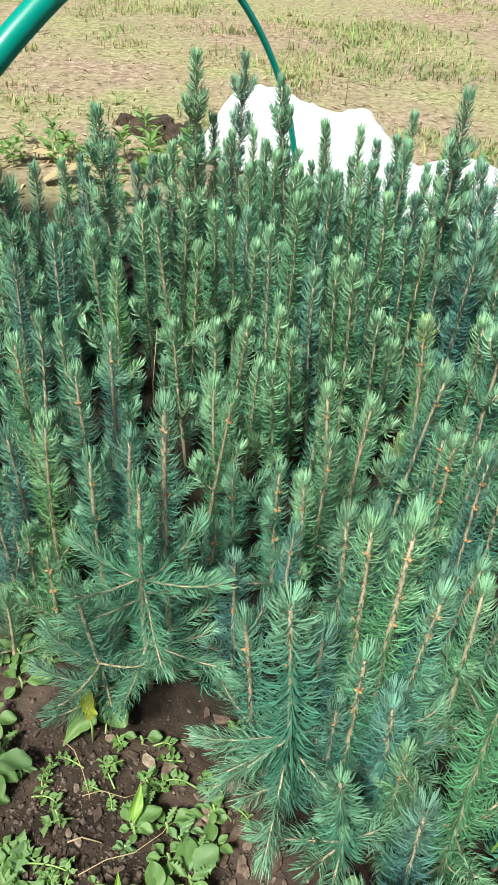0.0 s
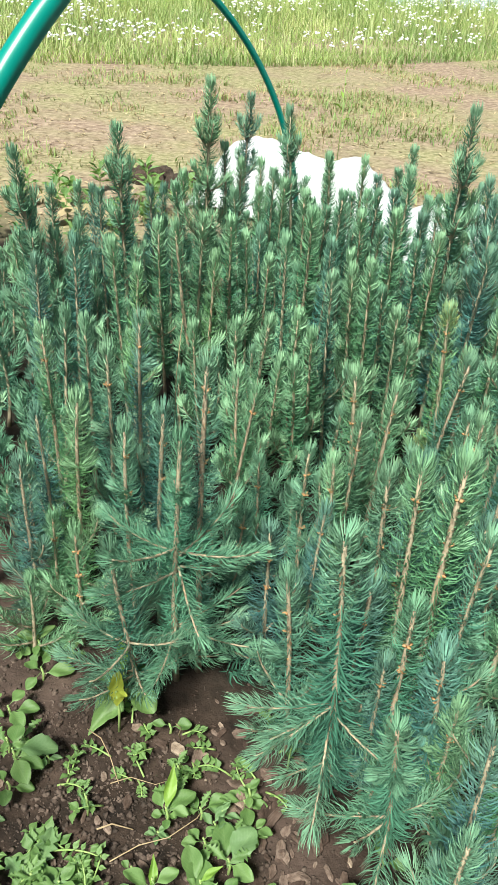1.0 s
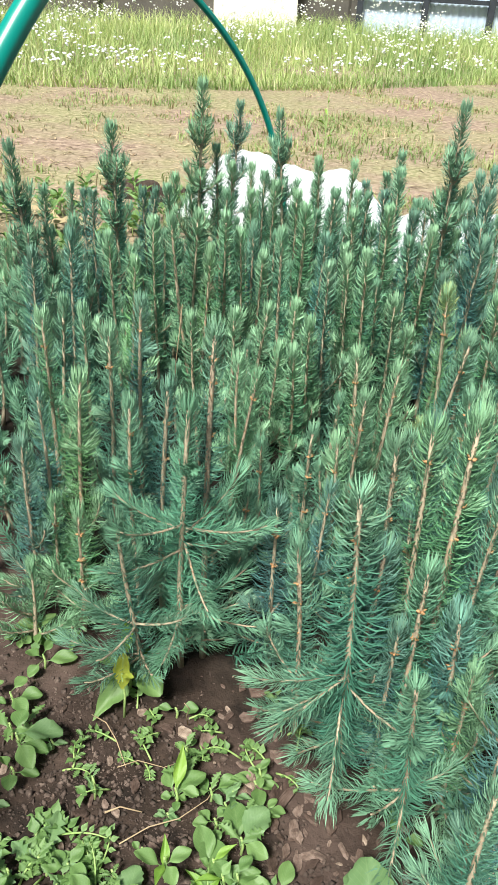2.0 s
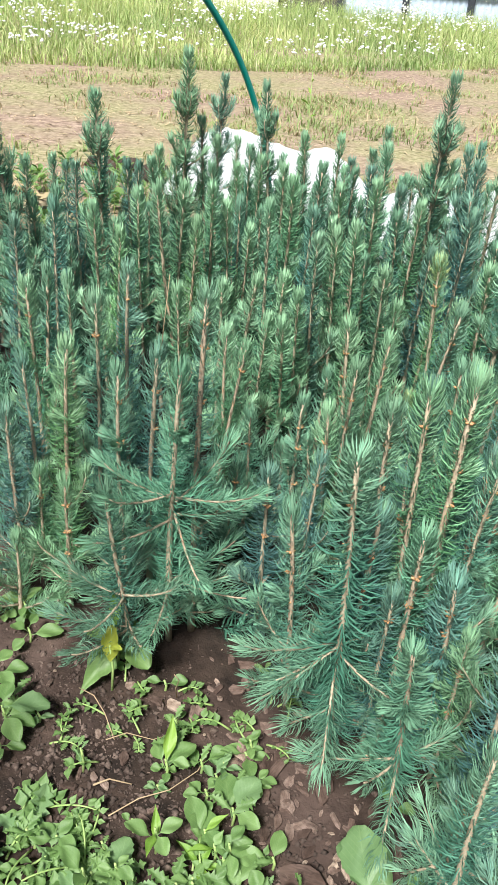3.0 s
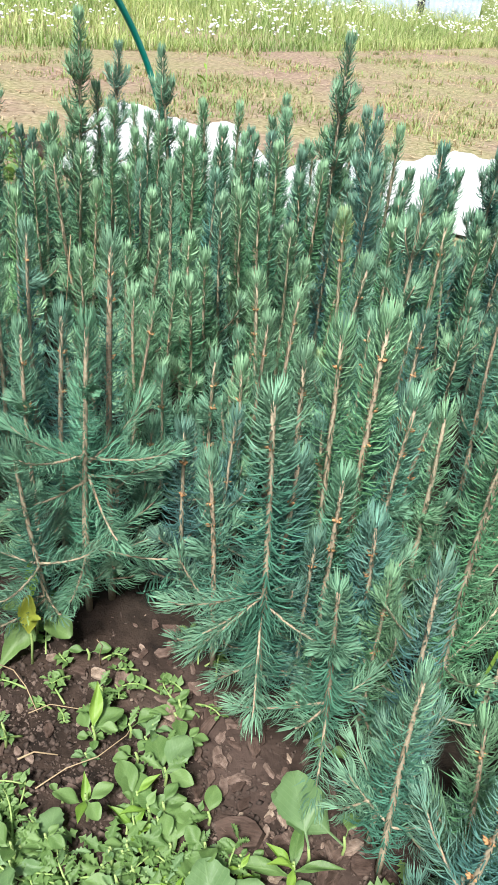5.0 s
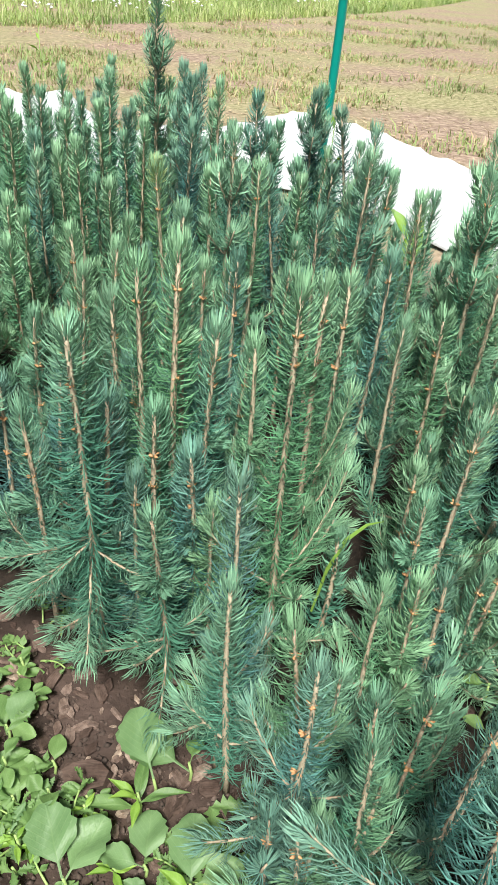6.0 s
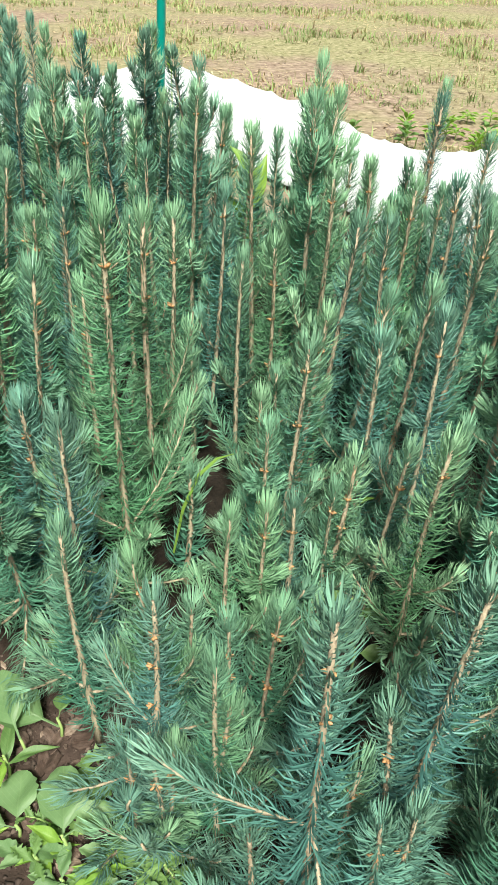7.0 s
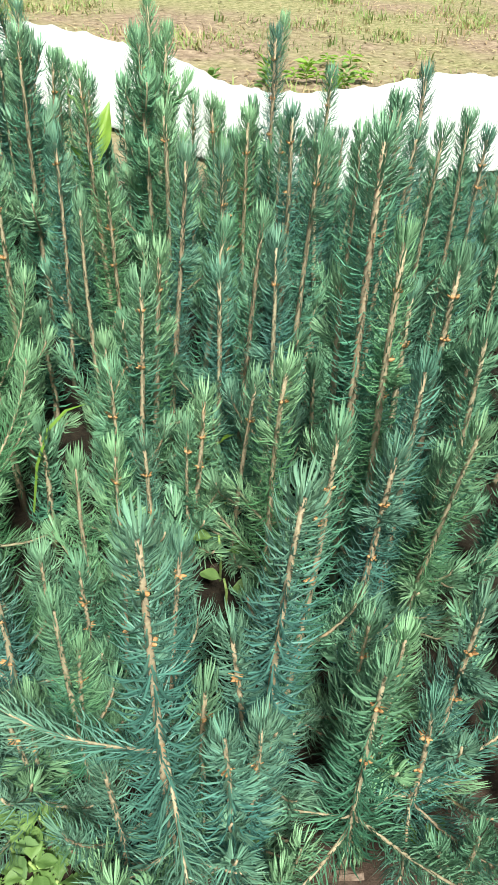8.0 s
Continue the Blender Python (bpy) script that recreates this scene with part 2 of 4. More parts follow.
# ---- mesh helpers ----
def mesh_of(name, verts, faces, mat, smooth=True, young=None):
    me = bpy.data.meshes.new(name)
    me.from_pydata(np.asarray(verts).tolist(), [], faces if isinstance(faces, list) else faces.tolist())
    me.materials.append(mat)
    if smooth:
        me.polygons.foreach_set("use_smooth", np.ones(len(me.polygons), dtype=bool))
    if young is not None:
        layer = me.attributes.new("young", "FLOAT", "POINT")
        layer.data.foreach_set("value", np.asarray(young, dtype=np.float32))
    me.update()
    return me


def part(name, data, parent, m=None, label="", colour=None):
    ob = new(name, data)
    ob.parent = parent
    if m is not None:
        ob.matrix_basis = m
    if colour is not None:
        ob.color = colour if len(colour) == 4 else (*colour, 0.7)
    return tagged(ob, label) if label else ob


def thing(name, m, label, category, group="", kind="", data=None):
    ob = new(name, data)
    ob.matrix_basis = m
    return tagged(ob, label, category, group, kind)


def tube(points, radii, sides=6):
    """Vertices and faces of a round tube along points, closed at both ends."""
    pts, verts, faces = np.asarray(points, float), [], []
    along = np.gradient(pts, axis=0)
    along /= np.linalg.norm(along, axis=1)[:, None]
    ref = np.array([0.0, 0.0, 1.0]) if abs(along[0][2]) < 0.8 else np.array([0.08, 0.99, 0.05])
    for p, d, r in zip(pts, along, radii):
        u = np.cross(d, ref)
        u /= np.linalg.norm(u)
        v = np.cross(d, u)
        for k in range(sides):
            a = 2 * math.pi * k / sides
            verts.append(p + r * (math.cos(a) * u + math.sin(a) * v))
    for i in range(len(pts) - 1):
        for k in range(sides):
            a, b = i * sides + k, i * sides + (k + 1) % sides
            faces.append([a, b, b + sides, a + sides])
    faces.append(list(range(sides))[::-1])
    faces.append([(len(pts) - 1) * sides + k for k in range(sides)])
    return np.array(verts), faces


def join_geometry(pieces):
    verts, faces, base = [], [], 0
    for v, f in pieces:
        verts.append(np.asarray(v, float))
        faces += [[i + base for i in face] for face in f]
        base += len(v)
    return np.concatenate(verts), faces


# ---- spruce seedlings ----
def needle_geometry(rng, line, start, density, length, width, fine, comb, crown=1.0, shut=0.7):
    """Needles set in a spiral along a shoot's centre line, closing to a blunt brush at its tip; comb spreads them sideways on a lying shoot."""
    steps = np.linalg.norm(np.diff(line, axis=0), axis=1)
    s_at = np.concatenate([[0], np.cumsum(steps)])
    total = s_at[-1]
    n = int((total - start) * 100 * density)
    s = start + (total - start) * (np.arange(n) + rng.random(n)) / n
    s = np.concatenate([s, total - 0.009 * rng.random(int(crown * density * 1.5)), total - 0.006 - 0.03 * rng.random(int(crown * density * 1.0))])
    n = len(s)
    base = np.stack([np.interp(s, s_at, line[:, k]) for k in range(3)], 1)
    tangent = np.gradient(line, axis=0)
    tangent /= np.linalg.norm(tangent, axis=1)[:, None]
    ahead = np.stack([np.interp(s, s_at, tangent[:, k]) for k in range(3)], 1)
    ahead /= np.linalg.norm(ahead, axis=1)[:, None]
    ref = np.array([0.0, 1.0, 0.0])
    u = np.cross(ahead, ref)
    u /= np.linalg.norm(u, axis=1)[:, None]
    v = np.cross(ahead, u)
    turn = np.arange(n) * 2.39996 + rng.normal(0, 0.35, n)
    side = np.cos(turn)[:, None] * u + np.sin(turn)[:, None] * v
    if comb:
        low = side[:, 2] < -0.5
        side[low, 2] *= rng.uniform(-0.5, 0.8, low.sum())
        side[:, 2] += 0.08 * comb
        side -= (side * ahead).sum(1)[:, None] * ahead
        side /= np.maximum(np.linalg.norm(side, axis=1), 1e-6)[:, None]
    left = total - s
    tip = np.clip(1 - left / 0.022, 0, 1)
    down = np.clip((left - 0.015) / 0.09, 0, 1)
    body = 56.0 if comb else 47 + 27 * down
    spread_in = (body + rng.normal(0, 8, n)) * (1 - tip) + np.abs(rng.normal(34 - 15 * shut, 7, n)) * tip
    first = np.radians(spread_in)
    last = np.radians(spread_in * (0.56 + 0.12 * rng.normal(0, 1, n)) * (1 - tip) + rng.normal(12 - 17 * shut, 6, n) * tip)
    way = np.cos(first)[:, None] * ahead + np.sin(first)[:, None] * side
    curl = np.cos(last)[:, None] * ahead + np.sin(last)[:, None] * side
    if comb:
        curl = curl + np.array([0, 0, 0.06])
    size = length * rng.uniform(0.82, 1.12, n) * (0.86 + 0.14 * down) * (1 - 0.24 * tip)
    base = base + side * (0.0012 + 0.0020 * tip)[:, None]
    mid = base + way * (0.52 * size)[:, None]
    end = mid + curl * (0.5 * size)[:, None]
    fat = width * rng.uniform(0.85, 1.2, n)
    p = np.cross(way, side + 0.3 * ahead)
    p /= np.maximum(np.linalg.norm(p, axis=1), 1e-6)[:, None]
    roll = rng.normal(0, 0.5, n)
    q = np.cross(p, way)
    p = np.cos(roll)[:, None] * p + np.sin(roll)[:, None] * q
    q = np.cross(p, way)
    wide, keel = p * fat[:, None], q * (0.7 * fat)[:, None]
    if fine:
        rows = np.stack([base - 0.7 * wide, base + keel, base + 0.7 * wide, mid - wide, mid + keel, mid + wide, end], 1)
        pattern = [[0, 1, 4, 3], [1, 2, 5, 4], [3, 4, 6], [4, 5, 6]]
    else:
        rows = np.stack([base - wide, base + wide, mid - wide, mid + wide, end], 1)
        pattern = [[0, 1, 3, 2], [2, 3, 4]]
    count = rows.shape[1]
    faces = (np.arange(n)[:, None] * count)
    faces = [face for k in pattern for face in (faces + np.array(k)).tolist()]
    fresh = np.clip(1 - left / 0.075, 0, 1) ** 0.8 * rng.uniform(0.55, 1.0, n)
    return rows.reshape(-1, 3), faces, np.repeat(fresh, count)


def centre_line(rng, height, sway):
    t = np.linspace(0, 1, 9)
    x = sway * np.sin(t * math.pi) * rng.uniform(-1, 1) + 0.3 * sway * np.sin(t * 2 * math.pi) * rng.uniform(-1, 1)
    y = sway * np.sin(t * math.pi) * rng.uniform(-1, 1)
    return np.stack([x, y, t * height], 1)


LEADERS, TWIGS = {}, {}


def bud_mesh(seed):
    """A ring of papery bud scales round a stem."""
    rng, pieces = np.random.default_rng(seed), []
    for a in np.arange(5) * 1.257 + rng.normal(0, 0.3, 5):
        out = np.array([math.cos(a), math.sin(a), rng.uniform(0.2, 0.9)])
        pieces.append(tube([out * 0.0006, out * 0.0024, out * 0.0042], [0.0012, 0.0014, 0.0003], 4))
    return mesh_of("bud", *join_geometry(pieces), SCALE)


def rosette_mesh(seed):
    """A very short side shoot: a pale brush of needles."""
    rng = np.random.default_rng(seed)
    reach = rng.uniform(0.010, 0.018)
    line = np.stack([np.linspace(0, reach, 4), np.zeros(4), np.linspace(0, 0.6 * reach, 4)], 1)
    v, f, young = needle_geometry(rng, line, 0.0, 22, 0.014, 0.0005, True, 0)
    return mesh_of("side_shoot", v, f, NEEDLE, True, np.clip(0.6 * young + 0.1, 0, 1))


BUDS = [bud_mesh(k) for k in range(5)]


def leader(step, kind, fine):
    """Stem and needles of an upright leader, step times 3 cm high."""
    key = (step, kind, fine)
    if key not in LEADERS:
        rng = np.random.default_rng(step * 31 + kind * 7 + 1000 * fine)
        height = step * 0.03 + 0.002
        line = centre_line(rng, height, 0.0028)
        thick = np.linspace(0.0036, 0.0017, len(line)) * rng.uniform(0.85, 1.1)
        thick[1:-1] *= rng.uniform(0.9, 1.1, len(line) - 2)
        stem = tube(line[:-1].tolist() + [line[-1] - (0, 0, 0.006)], thick, 7 if fine else 5)
        if fine:
            parts = needle_geometry(rng, line, 0.02, 22, 0.0225, 0.00047, True, 0, 1.0, (0.35, 0.7, 0.95, 0.55)[kind])
        else:
            parts = needle_geometry(rng, line, 0.045, 21, 0.0215, 0.00068, False, 0, 1.3, (0.5, 0.8, 1.0, 0.7)[kind])
        LEADERS[key] = (mesh_of("trunk", *stem, BARK), mesh_of("needles", parts[0], parts[1], NEEDLE, True, parts[2]))
    return LEADERS[key]


def twig(step, kind, fine):
    """A lying side branch along x, step times 1.5 cm long: bare twig and needles."""
    key = (step, kind, fine)
    if key not in TWIGS:
        rng = np.random.default_rng(step * 17 + kind * 5 + 500 * fine)
        reach = step * 0.015
        t = np.linspace(0, 1, 7)
        line = np.stack([t * reach, 0.1 * reach * rng.uniform(-1, 1) * t**2, reach * (-0.04 * np.sin(t * math.pi) + 0.10 * t**3)], 1)
        stem = tube(line[:-1].tolist() + [line[-1] - (0.004, 0, 0)], np.linspace(0.0013, 0.0007, 7), 6 if fine else 4)
        if fine:
            parts = needle_geometry(rng, line, 0.006, 20, 0.021, 0.00045, True, 1, 0.6, 0.5)
        else:
            parts = needle_geometry(rng, line, 0.01, 16, 0.021, 0.00068, False, 1, 0.5, 0.5)
        TWIGS[key] = (mesh_of("branch", *stem, BARK), mesh_of("needles", parts[0], parts[1], NEEDLE, True, parts[2]))
    return TWIGS[key]


ROSETTES = [rosette_mesh(k) for k in range(4)]
TONES = {
    "blue": (0.066, 0.174, 0.156),
    "teal": (0.068, 0.188, 0.126),
    "green": (0.084, 0.204, 0.104),
    "lime": (0.105, 0.240, 0.090),
    "gold": (0.098, 0.222, 0.086),
}
WORDS = {
    "blue": "young blue spruce seedling with bluish needles in the dense bed",
    "teal": "young spruce seedling with blue-green needles in the dense bed",
    "green": "young spruce seedling with fresh green needles in the dense bed",
    "lime": "young spruce seedling with bright light green needles",
    "gold": "young spruce seedling with a yellowish top and tan stem",
}
luck = random.Random(11)
PLANTED = []


def spruce(x, y, h, tone="", lean=None, whorls=None, fine=None, bushy=None):
    """A seedling whose top stands at x, y and height h. whorls: (height, branches, reach, rise in degrees, first azimuth); bushy: how wide its needles stand."""
    PLANTED.append((x, y, h))
    fine = y < 0.72 if fine is None else fine
    front = fine and (y < 0.50 - 0.55 * max(x, -0.2) + 0.12)
    if not tone:
        green = 0.55 if -0.12 < x < 0.2 and y > 0.55 else 0.28
        pick = luck.random()
        tone = "green" if pick < green else "teal" if pick < green + 0.4 else "blue"
    lean_x, lean_y = lean or (luck.gauss(0, 0.045), luck.gauss(0, 0.045))
    step = max(2, round(h / 0.03))
    trunk, needles = leader(step, luck.randrange(4), fine)
    foot = Vector((x - lean_x * h, y - lean_y * h, 0.0))
    rise = Vector((x, y, h)) - foot
    tall = Vector((0, 0, 1)).rotation_difference(rise).to_matrix().to_4x4()
    spin = luck.uniform(0, 360)
    root = thing("spruce_seedling", Matrix.Translation(foot) @ tall @ pose(0, 0, 0, 0, 0, spin), WORDS[tone], "seedling", "spruce seedlings in the bed")
    shade = luck.uniform(0.8, 1.2)
    tender = {"blue": 0.5, "teal": 0.7, "green": 0.95}.get(tone, 1.0) * luck.uniform(0.6, 1.1) * (1.3 if y > 0.6 else 0.92)
    colour = (*(c * shade * luck.uniform(0.95, 1.05) for c in TONES[tone]), min(1.0, tender))
    grow = Matrix.Diagonal((1, 1, rise.length / (step * 0.03), 1))
    wide = (luck.uniform(0.86, 1.14) if bushy is None else bushy) * min(1.0, 0.72 + 1.4 * h)
    stout = min(1.1, 0.45 + 1.7 * h)
    part("trunk", trunk, root, Matrix.Diagonal((stout, stout, 1, 1)) @ grow, "slender tan-brown stem")
    part("needles", needles, root, Matrix.Diagonal((wide, wide, 1, 1)) @ grow, colour=colour)
    if tone == "gold":
        part("top_needles", leader(2, 0, True)[1], root, Matrix.Translation((0, 0, rise.length - 0.03)) @ Matrix.Diagonal((0.8, 0.8, 0.58, 1)), "yellowish top needles", (0.36, 0.37, 0.10))
    if fine:
        down = luck.uniform(0.022, 0.04)
        for k in range(luck.randrange(4)):
            if rise.length - down < 0.06:
                break
            part("bud", luck.choice(BUDS), root, pose(0, 0, rise.length - down, 0, 0, luck.uniform(0, 360)), "orange-brown papery bud scales")
            down += luck.uniform(0.018, 0.05)
        if front and luck.random() < 0.6:
            at = rise.length - luck.uniform(0.05, 0.11)
            for k in range(luck.randint(1, 3)):
                if at > 0.05:
                    part("side_shoot", luck.choice(ROSETTES), root, pose(0, 0, at + luck.gauss(0, 0.004), 0, 0, luck.uniform(0, 360)), colour=colour)
    if whorls is None:
        if front:
            whorls = [(0.36 * h, 2, luck.uniform(0.04, 0.055), luck.uniform(35, 60), luck.uniform(0, 360)), (0.16 * h, 3, luck.uniform(0.04, 0.056), luck.uniform(8, 28), luck.uniform(0, 360))]
        elif h > 0.33:
            whorls = [(0.42 * h, 4, luck.uniform(0.05, 0.075), luck.uniform(35, 58), luck.uniform(0, 360)), (0.62 * h, 4, 0.045, 52, luck.uniform(0, 360)), (0.78 * h, 4, 0.045, 60, luck.uniform(0, 360))]
        else:
            whorls = [(0.38 * h, 3, luck.uniform(0.04, 0.06), luck.uniform(40, 60), luck.uniform(0, 360))]
    for at, count, reach, up, first in whorls:
        for k in range(count):
            long = max(3, round(reach * luck.uniform(0.85, 1.12) / 0.015))
            stem, leaves = twig(long, luck.randrange(3), front)
            azimuth = first + 360 * k / count + luck.gauss(0, 10) - spin
            where = pose(0, 0, at + luck.gauss(0, 0.003), 0, 0, azimuth) @ pose(0, 0, 0, luck.uniform(-12, 12), -up + luck.gauss(0, 6), 0)
            branch = part("branch", stem, root, where)
            part("needles", leaves, branch, colour=colour)
    return root


spruce(0.287, -0.080, 0.089)
spruce(0.293, -0.032, 0.134, "blue", (0.02, 0.03), [(0.05, 5, 0.075, 6, 215)])
spruce(0.201, -0.029, 0.064)
spruce(0.323, -0.026, 0.189)
spruce(0.256, -0.025, 0.186, "teal", (0.02, 0.02), [(0.06, 5, 0.075, 6, 200)])
spruce(0.290, -0.008, 0.169)
spruce(0.205, -0.001, 0.159)
spruce(0.185, 0.001, 0.166, "blue")
spruce(0.126, 0.005, 0.089)
spruce(0.166, 0.016, 0.059)
spruce(0.299, 0.023, 0.144)
spruce(0.194, 0.029, 0.162)
spruce(0.165, 0.031, 0.278, "blue", (-0.02, 0.05), [(0.135, 1, 0.09, 4, 146), (0.13, 1, 0.075, -20, 262), (0.05, 3, 0.055, 4, 180)], bushy=1.08)
spruce(0.241, 0.024, 0.266, "blue", bushy=1.15)
spruce(0.284, 0.051, 0.264, "teal")
spruce(0.657, 0.582, 0.320)
spruce(0.215, 0.038, 0.178)
spruce(0.383, 0.039, 0.229)
spruce(0.143, 0.043, 0.123)
spruce(0.349, 0.066, 0.211)
spruce(0.401, 0.071, 0.179)
spruce(0.425, 0.078, 0.259)
spruce(0.380, 0.082, 0.249)
spruce(0.220, 0.091, 0.189)
spruce(0.440, 0.096, 0.229)
spruce(0.160, 0.098, 0.146)
spruce(0.151, 0.101, 0.179, "teal")
spruce(0.116, 0.101, 0.114)
spruce(0.130, 0.104, 0.116)
spruce(0.433, 0.113, 0.289)
spruce(0.109, 0.121, 0.101, "blue")
spruce(0.393, 0.124, 0.309)
spruce(0.207, 0.129, 0.162)
spruce(0.425, 0.139, 0.259)
spruce(0.134, 0.141, 0.196, "blue", (0.02, 0.0), [(0.08, 5, 0.055, 12, 205), (0.04, 3, 0.05, 4, 60)])
spruce(0.390, 0.147, 0.359)
spruce(0.187, 0.155, 0.138)
spruce(0.339, 0.155, 0.224)
spruce(0.399, 0.177, 0.260)
spruce(0.173, 0.177, 0.137)
spruce(0.137, 0.182, 0.185)
spruce(0.103, 0.200, 0.207, "teal", (-0.05, 0.0), [(0.06, 2, 0.045, 15, 330)])
spruce(0.358, 0.209, 0.180)
spruce(0.107, 0.213, 0.157, "teal", (-0.03, -0.05), [(0.06, 3, 0.045, 15, 320)])
spruce(0.248, 0.219, 0.157)
spruce(0.221, 0.221, 0.158)
spruce(0.273, 0.224, 0.147)
spruce(0.329, 0.232, 0.163)
spruce(0.317, 0.236, 0.138)
spruce(0.117, 0.237, 0.252, "blue")
spruce(0.397, 0.243, 0.261)
spruce(0.398, 0.261, 0.273)
spruce(0.274, 0.269, 0.184)
spruce(0.303, 0.270, 0.245)
spruce(0.074, 0.277, 0.200, "teal", (-0.13, -0.16), [(0.06, 1, 0.07, 0, 180), (0.055, 1, 0.07, -12, 255), (0.06, 2, 0.05, 12, 20)])
spruce(0.377, 0.284, 0.228)
spruce(0.166, 0.291, 0.347, "green", (-0.03, 0.0), [(0.11, 1, 0.105, 45, 20), (0.10, 3, 0.07, 35, 150), (0.05, 4, 0.07, 15, 40)])
spruce(0.334, 0.297, 0.248)
spruce(0.566, 0.301, 0.319)
spruce(0.395, 0.303, 0.249)
spruce(0.486, 0.304, 0.295)
spruce(0.294, 0.316, 0.177)
spruce(0.677, 0.318, 0.289)
spruce(0.713, 0.320, 0.269)
spruce(0.130, 0.321, 0.167)
spruce(0.651, 0.323, 0.279)
spruce(0.114, 0.331, 0.207)
spruce(0.034, 0.345, 0.302, "teal", (-0.06, -0.03), [(0.13, 1, 0.075, -4, 185), (0.125, 1, 0.08, -12, 222), (0.12, 1, 0.09, -30, 258), (0.125, 1, 0.075, -16, 312), (0.125, 2, 0.07, 0, 20), (0.05, 2, 0.05, 0, 20)], bushy=1.42)
spruce(0.078, 0.346, 0.182, "blue")
spruce(0.391, 0.349, 0.293)
spruce(0.121, 0.352, 0.197)
spruce(0.093, 0.354, 0.232)
spruce(0.062, 0.364, 0.240)
spruce(0.099, 0.365, 0.221)
spruce(0.221, 0.370, 0.311, "green", (-0.02, 0.0), [(0.13, 1, 0.09, 48, 19), (0.10, 3, 0.07, 40, 120)])
spruce(0.143, 0.373, 0.283)
spruce(0.115, 0.383, 0.340)
spruce(0.070, 0.385, 0.225)
spruce(0.451, 0.388, 0.271)
spruce(0.004, 0.395, 0.219)
spruce(0.086, 0.398, 0.246)
spruce(0.090, 0.399, 0.323)
spruce(0.704, 0.401, 0.309)
spruce(0.350, 0.405, 0.261)
spruce(0.150, 0.406, 0.267)
spruce(0.186, 0.409, 0.249)
spruce(0.125, 0.410, 0.324)
spruce(0.545, 0.412, 0.289)
spruce(0.591, 0.412, 0.261)
spruce(0.476, 0.419, 0.266)
spruce(0.265, 0.419, 0.292)
spruce(0.100, 0.421, 0.312)
spruce(-0.139, 0.433, 0.205, "teal", (-0.1, -0.02), [(0.09, 4, 0.06, 10, 150), (0.055, 1, 0.075, -4, 183), (0.055, 1, 0.05, -4, 310), (0.05, 2, 0.06, 0, 30)])
spruce(0.082, 0.456, 0.275)
spruce(0.437, 0.456, 0.295)
spruce(-0.083, 0.458, 0.299, "teal", (0.02, -0.04), [(0.175, 5, 0.08, 12, 168), (0.16, 4, 0.07, -14, 200), (0.08, 5, 0.07, -4, 190), (0.045, 3, 0.05, -2, 225)])
spruce(0.205, 0.468, 0.209)
spruce(-0.007, 0.471, 0.199)
spruce(0.356, 0.471, 0.224)
spruce(0.589, 0.479, 0.258)
spruce(-0.065, 0.490, 0.348)
spruce(-0.235, 0.507, 0.088)
spruce(-0.186, 0.510, 0.154)
spruce(0.361, 0.522, 0.268)
spruce(-0.138, 0.526, 0.260)
spruce(0.454, 0.526, 0.341)
spruce(0.048, 0.538, 0.171)
spruce(0.211, 0.538, 0.269)
spruce(-0.106, 0.548, 0.267, "blue")
spruce(-0.217, 0.550, 0.137)
spruce(-0.245, 0.556, 0.197)
spruce(-0.028, 0.557, 0.148)
spruce(0.506, 0.562, 0.335)
spruce(-0.188, 0.570, 0.261, "lime")
spruce(0.055, 0.575, 0.202)
spruce(0.304, 0.577, 0.292)
spruce(0.221, 0.583, 0.241)
spruce(0.079, 0.584, 0.245, "green")
spruce(0.032, 0.587, 0.204)
spruce(-0.233, 0.587, 0.234, "blue")
spruce(0.578, 0.591, 0.254)
spruce(0.754, 0.593, 0.267)
spruce(0.198, 0.598, 0.239)
spruce(0.514, 0.611, 0.358)
spruce(-0.016, 0.622, 0.166)
spruce(-0.169, 0.624, 0.283)
spruce(0.196, 0.633, 0.224)
spruce(0.075, 0.639, 0.264)
spruce(0.121, 0.645, 0.246)
spruce(0.592, 0.649, 0.245)
spruce(0.193, 0.659, 0.272)
spruce(0.400, 0.669, 0.350)
spruce(0.193, 0.673, 0.271)
spruce(-0.143, 0.673, 0.295, "blue")
spruce(0.438, 0.682, 0.297)
spruce(-0.020, 0.692, 0.209, "green")
spruce(-0.249, 0.694, 0.267)
spruce(0.171, 0.695, 0.310, "gold")
spruce(0.761, 0.697, 0.308)
spruce(0.254, 0.697, 0.340)
spruce(0.286, 0.702, 0.306)
spruce(-0.042, 0.712, 0.217, "green")
spruce(0.405, 0.718, 0.277)
spruce(0.466, 0.730, 0.285)
spruce(0.242, 0.739, 0.289)
spruce(0.021, 0.739, 0.216, "green")
spruce(0.006, 0.757, 0.212, "green")
spruce(-0.241, 0.765, 0.254)
spruce(-0.220, 0.765, 0.245)
spruce(0.370, 0.779, 0.268)
spruce(0.138, 0.785, 0.264)
spruce(-0.008, 0.786, 0.247, "green")
spruce(0.043, 0.800, 0.227, "green")
spruce(0.164, 0.805, 0.215)
spruce(-0.047, 0.808, 0.230, "green")
spruce(-0.101, 0.836, 0.211)
spruce(0.029, 0.840, 0.231, "green")
spruce(0.442, 0.847, 0.262)
spruce(0.606, 0.848, 0.222)
spruce(0.067, 0.853, 0.277)
spruce(0.113, 0.862, 0.291)
spruce(-0.173, 0.876, 0.266, "lime")
spruce(0.258, 0.876, 0.309)
spruce(0.341, 0.877, 0.342)
spruce(-0.302, 0.886, 0.269)
spruce(0.095, 0.888, 0.275)
